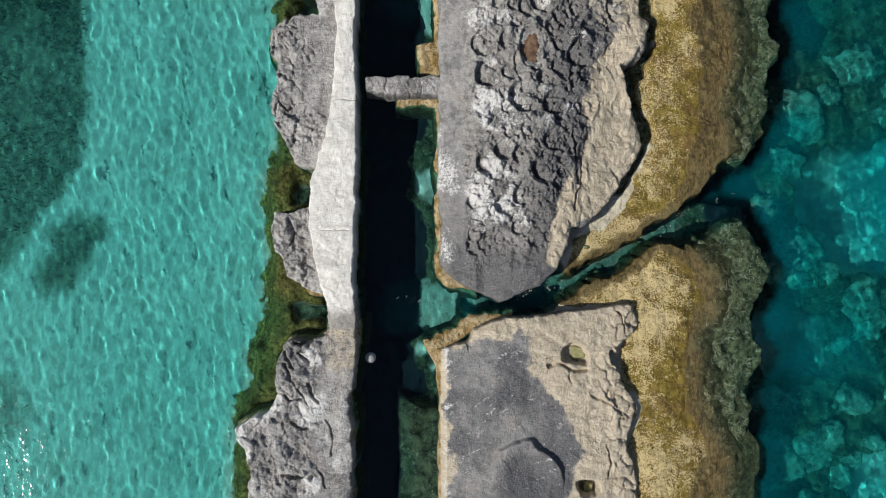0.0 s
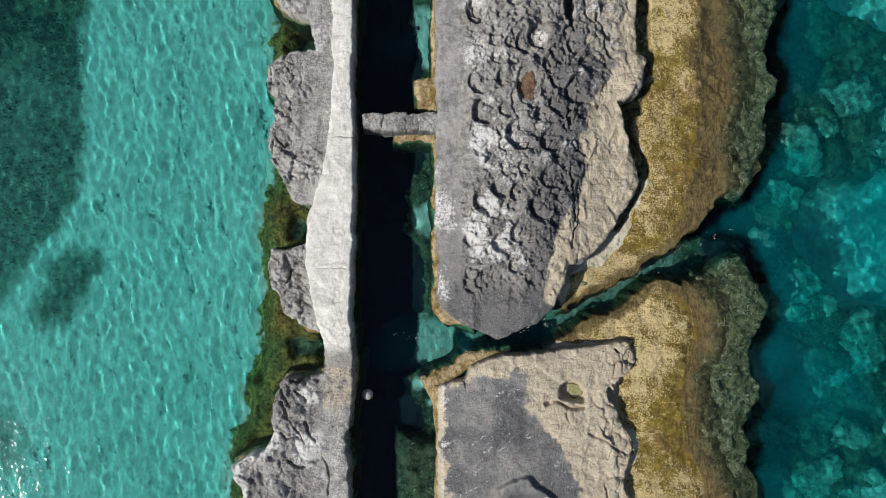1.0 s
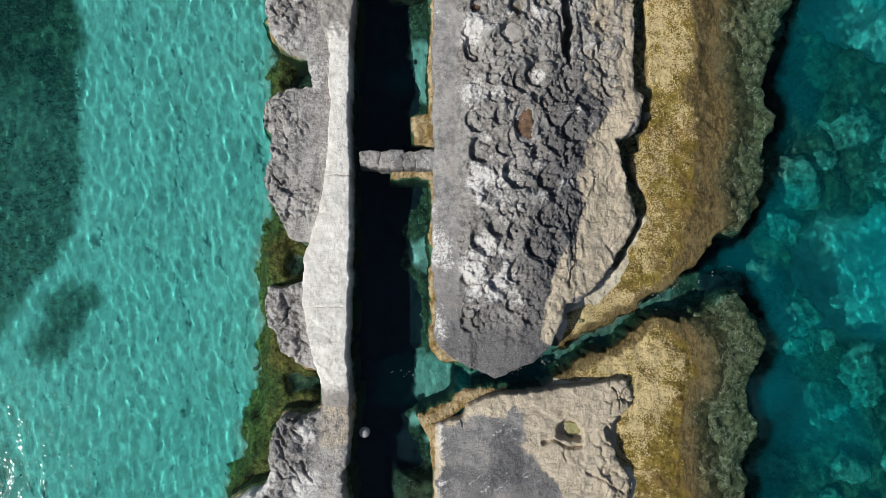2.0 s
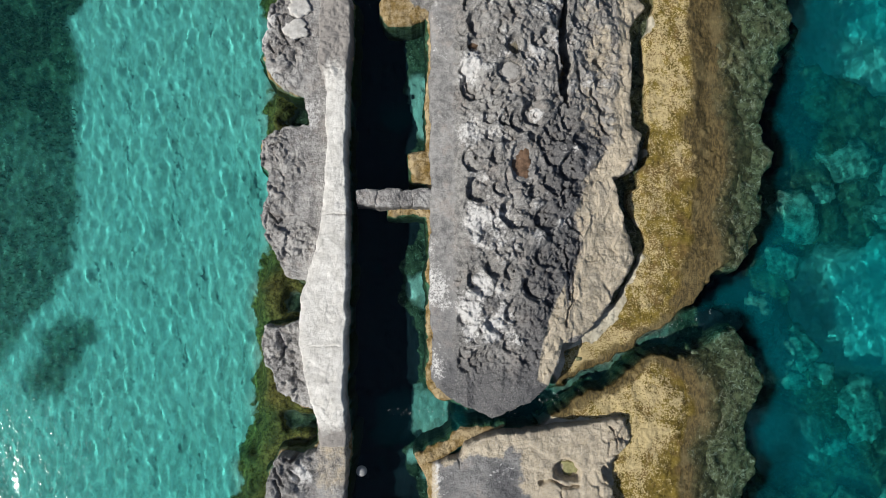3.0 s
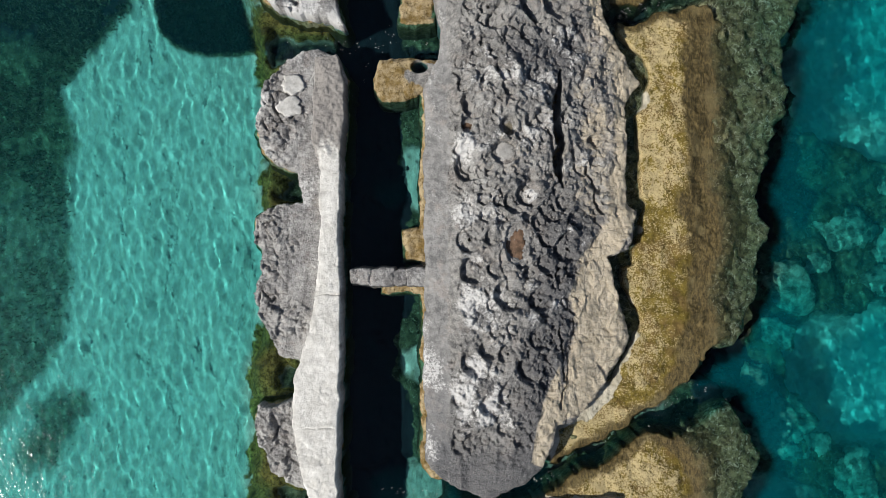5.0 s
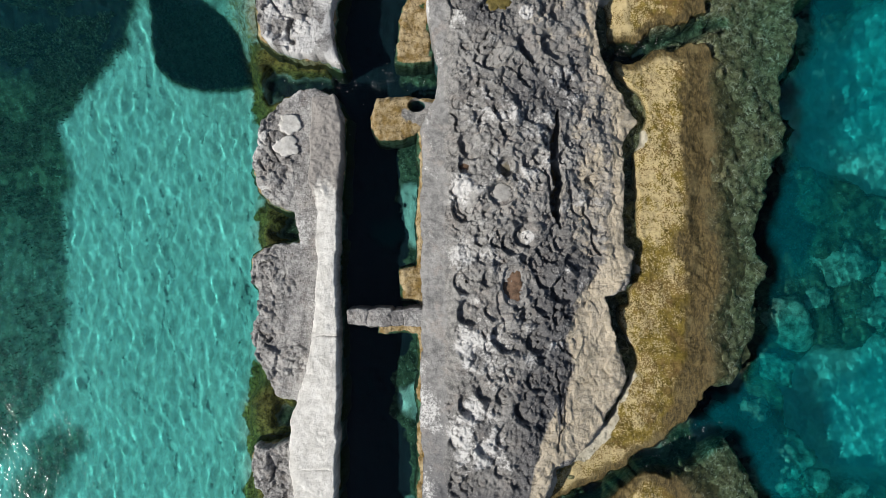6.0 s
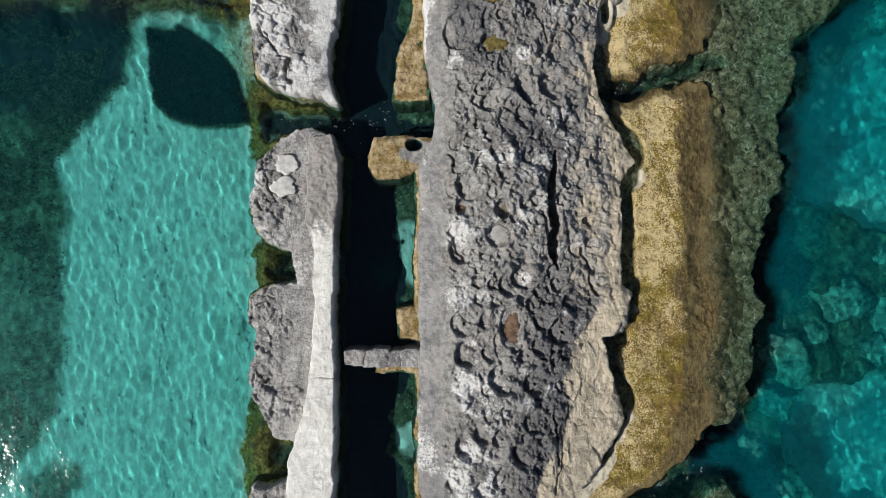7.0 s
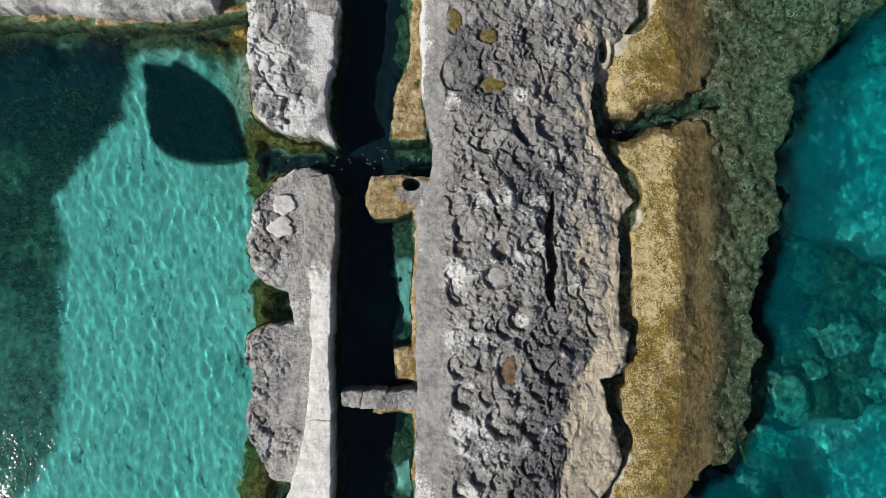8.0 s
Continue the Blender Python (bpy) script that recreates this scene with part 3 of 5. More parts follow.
def sea_bed(x, y):
    """Height of the sea floor and its fields."""
    big, mid = fbm(x, y, 0.35, 300, 4), fbm(x, y, 1.6, 310, 4)
    z = -1.35 + 0.10 * big + 0.03 * mid
    grass = np.max([k * step(-0.02, soft, inside(p, x, y) + 0.4 * soft + 0.3 * soft * mid) for p, soft, k in ((MEADOW_W, 0.50, 0.70 + 0.30 * step(3.5, 7.0, y)), (MEADOW_N, 0.16, 1.0), (MEADOW_P, 0.6, 0.72), (MEADOW_S, 0.7, 0.5))], 0)
    sand = 1 - grass
    weed = np.zeros(x.shape)
    bank = step(8.95, 9.7, y + 0.2 * mid) * step(-3.0, -3.4, x)
    z = z + 0.8 * bank
    sand = sand * (1 - step(9.35, 9.6, y + 0.2 * mid) * step(-3.0, -3.4, x))
    weed = np.maximum(weed, 0.44 * step(9.2, 9.55, y + 0.2 * mid) * step(-3.0, -3.4, x))
    apron = step(-0.08, 0.25, inside(APRON, x, y) + 0.12 * mid)
    z = z + apron * (0.92 + 0.16 * mid)
    weed = np.maximum(weed, step(-0.32, 0.05, inside(APRON, x, y) + 0.14 * mid + 0.08 * fbm(x, y, 5, 312, 3)))
    weed = weed * (1 - 0.5 * step(7.5, 8.2, y) * step(9.6, 9.2, y))
    # dark pools in the bays between the banks
    for level in (-1.1, 1.05, 4.55):
        pool = step(0.30, 0.12, np.abs(y - level) + 0.12 * mid) * step(-3.0, -2.6, x + 0.2 * mid)
        z, weed, grass = z - 0.4 * pool, weed * (1 - 0.85 * pool), np.maximum(grass, pool)
        sand = sand * (1 - pool)
    # the flooded cutting between wall and rock
    patch = np.maximum(step(0.45, 0.15, np.abs(y - 1.35) + 0.2 * mid + 0.12 * fbm(x, y, 4, 351, 3)), step(0.75, 0.4, np.abs(y - 4.9) + 0.2 * mid + 0.12 * fbm(x, y, 4, 351, 3)))
    patch = np.maximum(patch, step(0.3, 0.05, np.abs(y + 1.85) + 0.2 * mid + 0.12 * fbm(x, y, 4, 351, 3)))
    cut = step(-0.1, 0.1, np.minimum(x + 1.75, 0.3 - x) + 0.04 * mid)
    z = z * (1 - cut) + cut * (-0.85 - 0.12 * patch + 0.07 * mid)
    # wall's shade painted in: sand only on the lit strip, near-black beyond
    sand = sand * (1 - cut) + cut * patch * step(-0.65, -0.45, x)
    shade_silt = cut * step(-0.34, -0.56, x + 0.22 * mid + 0.08 * fbm(x, y, 5, 352, 3))
    shade_silt = np.maximum(shade_silt, 0.75 * step(0.0, 0.2, inside(MEADOW_N, x, y)))
    shade_silt = np.maximum(shade_silt, 0.62 * step(6.0, 8.2, y) * grass)
    weed = weed * (1 - cut)
    step_s = cut * step(-0.92, -0.80, x + 0.07 * mid) * step(-2.6, -2.85, y + 0.35 * (x + 0.5) + 0.1 * mid)
    z = z + step_s * (0.40 + 0.10 * mid)
    shade_silt, sand = shade_silt * (1 - 0.6 * step_s), sand * (1 - step_s)
    # east of the cutting: rock, drowned shelf, then the deep
    east = step(-0.2, 0.2, x - 0.6)
    deep = -3.0 + 0.25 * big + 0.25 * mid
    blue = np.max([step(-0.3, 0.25, inside(p, x, y) + 0.18 * mid) for p in (BLUE_N, BLUE_M, BLUE_S, BLUE_P)], 0)
    lumps = 1 - worley(x + 0.2 * mid, y + 0.2 * big, 0.75, 320)[0]
    deep = deep * blue * 1.1 + (1 - blue) * (-2.35 + 0.35 * big + 0.6 * lumps)
    far = step(7.0, 14.0, x)
    deep = deep * (1 - far) - 3.6 * far
    blue = np.maximum(blue, step(12, 16, x))
    sds = inside(SHELF, x, y) + 0.10 * mid + 0.05 * fbm(x, y, 5, 333, 3)
    shelf = step(-0.16, 0.10, sds)
    shore = np.max([inside(p, x, y) for p in (LEDGE_N, LEDGE_M, LEDGE_S)], 0)
    flat = -0.14 - 0.26 * step(0.0, 1.5, -shore) + 0.10 * mid + 0.08 * fbm(x, y, 5, 340, 4)
    flat = flat - 0.12 * step(8.0, 10.0, x) + 0.02 * step(1.6, 0.6, y) * step(6.4, 5.4, x)
    zr = deep * (1 - shelf) + shelf * flat
    z = z * (1 - east) + east * zr
    sand = sand * (1 - east) + east * blue * (1 - shelf)
    weed = weed * (1 - east)
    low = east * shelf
    # a drop at the foot of the drowned shelf, its shade painted near-black
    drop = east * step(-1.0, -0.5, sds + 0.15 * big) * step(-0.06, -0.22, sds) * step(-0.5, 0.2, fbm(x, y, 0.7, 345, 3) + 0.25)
    z, sand, shade_silt = z - 0.9 * drop, sand * (1 - drop), np.maximum(shade_silt, 0.8 * drop)
    weed = np.maximum(weed, low * 0.3 * step(1.6, 0.6, y) * step(6.2, 5.2, x))
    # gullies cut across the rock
    # dark floors; in GULLY_S the slab's shade is painted near-black
    for pts, wide, level, sandy, shade_dark in ((GULLY_S, 0.42, -1.05, 0.38 + 0.22 * step(0.9, 0.2, x) - 0.4 * step(4.3, 5.0, x), 0.7 * step(0.5, 1.0, x) * step(2.4, 1.8, x) + 0.85 * step(4.7, 5.3, x)), (GULLY_N, 0.14, -0.7, 0.1, 0.55 * step(4.6, 4.0, x)), (GULLY_NW, 0.24, -0.8, 0.08, 0.6)):
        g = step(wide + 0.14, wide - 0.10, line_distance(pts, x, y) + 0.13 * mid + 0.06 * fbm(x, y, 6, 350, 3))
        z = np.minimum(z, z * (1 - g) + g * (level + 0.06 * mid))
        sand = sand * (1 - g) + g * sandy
        shade_silt = shade_silt * (1 - g) + g * np.maximum(shade_dark, np.minimum(shade_silt, 1.0) * step(-0.3, -0.6, x) * step(-2.0, -1.6, x))
        weed, low = weed * (1 - g), low * (1 - g)
    reachx = step(9, 30, np.maximum(np.abs(x), np.abs(y - 3)))
    z = z * (1 - reachx) - 4.0 * reachx
    return z, dict(sand=sand, weed=weed, shelf=low, shade_silt=shade_silt)


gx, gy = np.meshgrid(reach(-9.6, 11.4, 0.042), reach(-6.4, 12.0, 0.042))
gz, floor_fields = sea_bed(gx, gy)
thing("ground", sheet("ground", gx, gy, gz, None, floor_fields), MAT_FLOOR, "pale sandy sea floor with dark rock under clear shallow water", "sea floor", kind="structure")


# ---- rock masses ----
def zeros(x):
    return np.zeros(x.shape)


PANS = [(1.5, 3.48, 0.18, 0.30), (0.66, 5.56, 0.09, 0.13), (1.36, 5.52, 0.12, 0.15), (1.22, 8.42, 0.22, 0.17), (0.59, 9.55, 0.13, 0.22), (1.2, 9.25, 0.18, 0.12), (1.31, 5.08, 0.19, 0.18)]


SCOOPS_S = [(0.69, 3.57, 0.23), (1.47, 4.22, 0.2), (1.75, 4.35, 0.25), (2.34, 4.25, 0.18), (0.78, 3.06, 0.28), (1.15, 3.09, 0.16), (1.11, 3.62, 0.17), (0.98, 3.99, 0.14), (1.89, 3.86, 0.16), (2.39, 3.41, 0.21), (1.44, 2.63, 0.29), (1.92, 2.54, 0.21), (1.02, 1.71, 0.17), (1.34, 1.64, 0.16), (0.72, 1.48, 0.19), (1.43, 2.05, 0.13), (1.88, 1.88, 0.19), (1.71, 1.35, 0.21), (1.01, 0.78, 0.17), (1.35, 0.92, 0.19), (1.32, 0.4, 0.16), (2.0, 3.15, 0.17)]
SCOOPS_N = [(0.69, 4.84, 0.28), (0.81, 5.88, 0.25), (1.42, 6.18, 0.17), (0.66, 8.65, 0.34), (1.85, 7.63, 0.29), (2.24, 7.69, 0.28), (0.56, 6.68, 0.15), (1.03, 7.59, 0.14), (1.36, 6.44, 0.16), (1.8, 6.44, 0.15), (1.2, 7.37, 0.19), (2.34, 8.3, 0.19)]
TAN_TIP = [(2.22, 1.45), (2.3, 0.9), (2.3, 0.41), (2.16, 0.27), (1.95, -0.35), (1.74, -0.22), (1.82, 0.41), (1.97, 0.9)]


def main_top(x, y, sd):
    z = np.interp(x, [-0.2, 0.0, 0.3, 0.55, 1.4, 2.0, 2.5, 3.2, 3.7, 4.2], [0.40, 0.46, 0.54, 0.70, 0.76, 0.68, 0.55, 0.36, 0.20, 0.15])
    z = z + step(2.9, 3.5, x) * step(0.8, 1.6, y) * (0.05 + 0.17 * np.clip(fbm(zeros(x), y, 0.9, 43, 2) + 0.2, -0.4, 1))
    z = z + 0.10 * np.exp(-((x - 1.3) / 0.9) ** 2 - ((y - 6.0) / 1.8) ** 2)
    z = z - 0.22 * step(0.5, -0.8, y) * step(0.2, 0.7, x)
    lobe = np.maximum(np.maximum(step(-0.1, 0.15, inside(LOBE_S, x, y)), step(-0.06, 0.08, inside(TAN_TIP, x, y))), 0.75 * step(-0.1, 0.15, inside(LOBE_N, x, y)))
    strip = step(0.28, 0.62, x + 0.10 * fbm(x, y, 1.5, 41, 3))
    tip = step(-0.55, 0.15, y + 0.15 * fbm(x, y, 2, 42, 2) - 0.25 * np.abs(x - 1.1))
    rough = strip * np.maximum(tip, 0.08) * (1 - 0.88 * lobe) * (1 - 0.3 * step(2.5, 3.2, x))
    s1, f1, f2, r1 = scallops(x, y, 0.27, 11)
    s3, *_ = scallops(x, y + 5, 0.62, 13)
    vary = np.clip(0.5 + 0.6 * fbm(x, y, 0.9, 19, 3), 0, 1.2)
    pan_b, _ = pans(x + 0.3, y + 0.2, 0.30, 26, 0.62)
    pan_c, _ = pans(x, y, 0.14, 27, 0.62)
    z = z + rough * (0.016 * s1 * (0.2 + vary) + 0.045 * s3 + 0.055 * fbm(x, y, 2.2, 29, 3) + 0.01)
    dome_a, dome_b = domes(x, y, 0.40, 71), domes(x, y, 0.21, 72)
    pits = np.clip(0.3 + 1.1 * vary - 0.1 * step(4.5, 7.5, y), 0.2, 1.1)
    near_scoop = np.min([np.hypot(x - cx, y - cy) / r for cx, cy, r in SCOOPS_S + SCOOPS_N], 0)
    free = step(0.9, 1.15, near_scoop)
    z = z - rough * pits * (0.17 * pan_b * free + 0.075 * pan_c)
    z = z + rough * (0.07 * dome_a * free + 0.06 * dome_b + 0.02 * domes(x, y, 0.09, 73))
    z = z + rough * (0.014 * fbm(x, y, 8, 30, 5, 0.66) + 0.03 * (0.3 - np.abs(fbm(x, y, 4.5, 32, 4, 0.6))))
    carved = np.array(z)
    for cx, cy, r in SCOOPS_S + SCOOPS_N:
        carved = scoop(carved, x, y, cx, cy, r, 0.78)
    z = z + np.maximum(rough, 0.5) * (carved - z)
    for px, py, rx, ry in PANS:
        d = np.hypot((x - px) / rx, (y - py) / ry) + 0.12 * fbm(x, y, 4, 33, 3)
        flat = np.interp(px, [0.55, 1.4, 2.0], [0.70, 0.76, 0.70]) - (0.03 if px == 1.31 else 0.065)
        k = step(1.28, 1.05, d)
        z = z * (1 - k) + k * (flat + 0.01 * fbm(x, y, 6, 34, 3))
    flakes = worley(x * 1.6 + 0.3 * fbm(x, y, 2, 70, 3), y * 0.8 + 0.2 * fbm(x, y, 2, 71, 3), 0.26, 14)
    z = z + lobe * (0.05 * (flakes[4] - 0.5) + 0.03 * fbm(x, y, 4, 15, 4))
    z = z + (0.012 + 0.02 * rough) * fbm(x, y, 9, 16, 4, 0.6) + 0.012 * fbm(x, y, 2.5, 17, 3)
    fis = line_distance(FISSURE, x + 0.05 * fbm(x, y, 4, 18, 3), y)
    for k, (pts, wide, deep) in enumerate((
        ([(2.78, 4.83), (2.89, 4.48), (3.02, 4.03)], 0.05, 0.14), ([(0.42, 5.15), (0.52, 4.85), (0.72, 4.6)], 0.04, 0.12),
        ([(1.72, 7.6), (1.82, 7.35), (2.0, 7.1)], 0.05, 0.14), ([(1.1, 7.35), (1.5, 7.2), (1.75, 6.9)], 0.035, 0.10),
        ([(2.28, 7.4), (2.4, 7.15), (2.52, 6.98)], 0.04, 0.10), ([(2.28, 2.1), (2.36, 1.6), (2.32, 1.2)], 0.04, 0.16),
        ([(2.55, 2.2), (2.42, 1.75), (2.34, 1.3), (2.25, 0.7)], 0.03, 0.07), ([(1.6, 9.5), (1.9, 9.1), (2.2, 8.5)], 0.035, 0.10),
        ([(0.45, 6.5), (0.55, 6.25)], 0.04, 0.10), ([(2.0, 5.5), (2.15, 5.1), (2.2, 4.8)], 0.04, 0.12))):
        z = gash(z, pts, x, y, wide, deep, 1300 + 5 * k)
    taper = np.interp(y, [4.4, 4.8, 6.0, 6.7], [0.0, 1.0, 0.9, 0.0])
    z = z - 0.5 * step(0.105, 0.05, fis / np.maximum(taper, 0.05)) * step(4.4, 4.6, y) * step(6.65, 6.5, y)
    well = np.hypot((x - 3.34) / 0.75, y - 9.2)
    z = z - 0.5 * step(0.16, 0.10, well)
    pale = 0.6 * np.exp(-((x - 0.62) / 0.28) ** 2) * (0.45 + 0.7 * fbm(x, y, 0.8, 21, 3)) + 0.45 * np.exp(-((x - 0.85) / 0.35) ** 2) * step(0.1, 0.6, fbm(x, y, 1.1, 22, 2))
    pale = 0.85 * pale * step(-0.4, 0.3, y) * (1 - 0.35 * step(3.0, 1.5, y)) * (1 - 0.45 * step(4.2, 6.0, y)) + 0.38 * step(0.5, 0.15, x) * (0.7 + 1.3 * fbm(x, y, 1.6, 37, 4)) + 0.30 * rough * r1 + 0.3 * rough * step(-0.1, 0.7, fbm(x, y, 1.7, 24, 3))
    pale = pale + 0.3 * rough * dome_a + 0.2 * rough * dome_b
    for px, py, r in ((0.58, 3.97, 0.24), (0.60, 0.95, 0.26), (0.72, 0.55, 0.24), (0.55, 2.55, 0.2), (0.9, 2.75, 0.18), (0.55, 5.0, 0.2), (0.5, 8.1, 0.2), (0.75, 6.6, 0.2)):
        pale = pale + 0.4 * np.exp(-((x - px) ** 2 + (y - py) ** 2) / r ** 2) * (0.8 + 0.8 * fbm(x, y, 5, 39, 3))
    for px, py in ((1.73, 8.19), (1.74, 4.32)):
        d = np.hypot(x - px, y - py) + 0.02 * fbm(x, y, 8, 38, 2)
        z = z - 0.06 * step(0.05, 0.03, d)
        pale = pale + 0.7 * step(0.15, 0.09, d)
    pale = pale + 0.6 * step(0.12, -0.02, x) * step(7.4, 7.9, y)
    beige = lobe + 0.31 * step(2.3, 2.95, x) * step(1.0, 3.0, y) + (0.10 + 0.3 * step(0.0, 0.8, fbm(x, y, 1.4, 23, 3))) * rough * step(2.0, 6.0, y)
    tide = step(0.20, 0.04, z) * 0.9
    dark = rough * step(1.3, 2.1, x) * step(5.5, 3.5, y) * 0.75 + 0.45 * rough * step(0.1, 0.8, fbm(x, y, 1.2, 28, 3))
    dark = dark + 0.55 * step(2.8, 0.8, y) * (1 - strip) + 0.45 * rough * step(3.2, 1.0, y) + 0.38 * rough * step(4.5, 7.5, y) + 0.9 * (1 - tip) * step(0.0, 0.4, x)
    return z, dict(pale=np.clip(pale, 0, 1), beige=np.clip(beige, 0, 1), tide=tide, green=zeros(x), dark=dark)


def lobe_south(x, y):
    return inside(LOBE_S, x, y) + 0.06 * fbm(x, y, 3, 35, 3) > 0


def lobe_north(x, y):
    return (inside(LOBE_N, x, y) + 0.06 * fbm(x, y, 3, 35, 3) > 0) & ~lobe_south(x, y)


def margin_west(x, y):
    return (x + 0.06 * fbm(x, y, 2, 36, 3) < 0.34) & (y > -0.3)


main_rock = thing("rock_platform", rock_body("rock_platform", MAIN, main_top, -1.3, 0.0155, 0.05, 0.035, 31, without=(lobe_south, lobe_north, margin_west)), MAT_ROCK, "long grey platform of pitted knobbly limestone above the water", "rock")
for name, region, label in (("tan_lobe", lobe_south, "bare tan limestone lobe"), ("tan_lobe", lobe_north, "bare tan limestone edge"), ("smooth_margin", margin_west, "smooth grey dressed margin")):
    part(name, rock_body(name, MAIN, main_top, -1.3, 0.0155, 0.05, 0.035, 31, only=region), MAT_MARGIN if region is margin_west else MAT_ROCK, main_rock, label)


def low_top(x, y, sd):
    z = np.interp(x, [-0.45, -0.15, 0.05, 0.9, 2.3, 3.0, 3.5], [0.03, 0.10, 0.33, 0.44, 0.36, 0.30, 0.22])
    grey = step(-0.12, 0.16, inside(LOW_GREY, x, y) + 0.17 * fbm(x, y, 2.2, 80, 5, 0.6))
    z = z + 0.03 * fbm(x, y, 1.2, 81, 3) + 0.012 * fbm(x, y, 9, 82, 4, 0.6)
    crag = step(2.7, 3.1, x + 0.2 * fbm(x, y, 1.5, 83, 3))
    s1, *_ = scallops(x, y, 0.22, 84)
    z = z + crag * (0.07 * s1 + 0.03) + 0.02 * (1 - crag) * (1 - grey) * fbm(x, y, 6, 85, 3)
    hump = np.exp(-(((x - 1.5) / 0.55) ** 2 + ((y + 3.75) / 0.35) ** 2))
    z = z - 0.06 * hump
    for px, py, r, deep in ((2.30, -1.82, 0.22, 0.19), (2.50, -4.14, 0.19, 0.32)):
        d = np.hypot((x - px) * 0.85, y - py) + 0.045 * fbm(x, y, 4, 86, 3)
        z = z - deep * step(r, r * 0.72, d)
    for k, (pts, wide, deep) in enumerate((
        ([(1.8, -1.98), (2.2, -2.06), (2.45, -2.08)], 0.035, 0.10), ([(0.44, -1.45), (0.38, -1.6), (0.45, -1.8)], 0.022, 0.08),
        ([(3.02, -1.85), (3.1, -2.1), (3.28, -2.4), (3.4, -2.65)], 0.085, 0.28), ([(3.36, -2.7), (3.33, -3.1), (3.3, -3.4), (3.36, -3.85), (3.42, -4.4)], 0.08, 0.28),
        ([(2.87, -3.46), (2.91, -3.9)], 0.022, 0.08), ([(3.12, -1.15), (3.2, -1.45), (3.28, -1.75)], 0.035, 0.10), ([(3.0, -2.5), (3.1, -2.9), (3.22, -3.0)], 0.03, 0.08),
        ([(2.2, -2.15), (2.28, -2.3)], 0.02, 0.06), ([(2.6, -2.6), (2.9, -2.7), (3.05, -2.85)], 0.015, 0.05))):
        z = gash(z, pts, x, y, wide, deep, 1400 + 5 * k)
    # a curved step in the grey crust: the hump inside the bow stands higher
    bow = 1 - np.hypot((x - 1.42) / 0.62, (y + 4.05) / 0.72)
    z = z + 0.10 * step(0.0, 0.07, bow + 0.16 * fbm(x, y, 2.0, 1450, 4)) * step(0.6, 0.08, bow) * step(-4.3, -3.6, y) * step(0.6, 1.1, x)
    green = zeros(x)
    bend = 0.5 * fbm(x, y, 0.7, 91, 2)
    along, across = 0.87 * x + 0.5 * y, 0.87 * y - 0.5 * x + 0.25 * bend
    streak = fbm(along * 0.2, across, 20.0, 89, 2, 0.6) + 0.8 * fbm(x, y, 1.6, 92, 3)
    pale = 0.55 * step(0.14, 0.0, np.abs(x - 0.03)) + 0.54 * grey * step(-0.7, 1.2, streak)
    tide = step(0.03, -0.14, x)
    return z, dict(pale=pale, beige=1 - grey, tide=tide, green=green, dark=grey * np.clip(0.4 + 0.5 * hump + 0.6 * fbm(x, y, 1.5, 90, 3), 0, 1))


def grey_crust(x, y):
    return inside(LOW_GREY, x, y) + 0.17 * fbm(x, y, 2.2, 80, 5, 0.6) > 0


low_rock = thing("rock_platform", rock_body("rock_platform", LOW, low_top, -1.3, 0.0165, 0.045, 0.03, 32, without=(grey_crust,)), MAT_ROCK, "smooth grey and tan limestone slab with round potholes", "rock")
part("grey_crust", rock_body("grey_crust", LOW, low_top, -1.3, 0.0165, 0.045, 0.03, 32, only=grey_crust), MAT_CRUST, low_rock, "weathered dark grey crust")


def ledge_top(seed):
    def top(x, y, sd):
        z = 0.105 - 0.14 * step(0.75, 0.0, sd) + 0.05 * fbm(x, y, 1.3, seed, 4) + 0.018 * fbm(x, y, 8, seed + 5, 4, 0.6)
        z = z + 0.016 * np.abs(fbm(x, y, 11, seed + 8, 3, 0.6))
        well = np.hypot((x - 3.30) / 0.45, y - 9.2) + 0.03 * fbm(x, y, 5, seed + 14, 2)
        gap = -np.maximum(inside(MAIN, x, y), inside(LOW, x, y))
        slot = np.interp(y, [0.9, 1.2, 1.9, 2.1, 3.2, 3.5, 4.1, 4.3, 6.1, 6.3, 6.6, 7.4, 8.5, 8.7, 9.5, 9.7], [0, 0.35, 0.35, 1, 1, 0.3, 0.3, 1, 1, 0.6, 0.9, 0.9, 0.9, 0, 0, 0.8])
        z = np.maximum(z, 0.17 * step(0.42, 0.3, well))
        wide = 0.07 + 0.20 * slot + 0.06 * fbm(x, y, 2.2, seed + 15, 3)
        z = z - 0.5 * step(0.1, 0.3, slot) * step(wide + 0.03, wide - 0.02, gap)
        z = z - 0.7 * step(0.21, 0.17, well)
        seaward = step(4.25, 4.85, x + 0.22 * fbm(x, y, 1.2, seed + 11, 3))
        edge = step(0.38, 0.05, sd)
        wet = np.clip(0.9 * seaward + 0.8 * edge, 0, 1)
        pale = np.interp(x, [3.2, 3.75, 4.2, 4.9], [0.70, 0.66, 0.46, 0.24]) + 0.28 * fbm(x, y, 0.8, seed + 12, 4) + 0.06 - 0.15 * step(-0.6, -1.2, y) - 0.25 * step(2.4, 1.2, y) * step(-0.6, 0.0, y)
        bare = step(0.29, 0.12, -np.maximum(inside(MAIN, x, y), inside(LOW, x, y) - 0.2) + 0.12 * fbm(x, y, 2, seed + 13, 3))
        bare = np.maximum(bare, step(0.42, 0.3, well))
        return z, dict(wet=wet, pale=np.clip(pale, 0, 0.72), bare=bare)
    return top


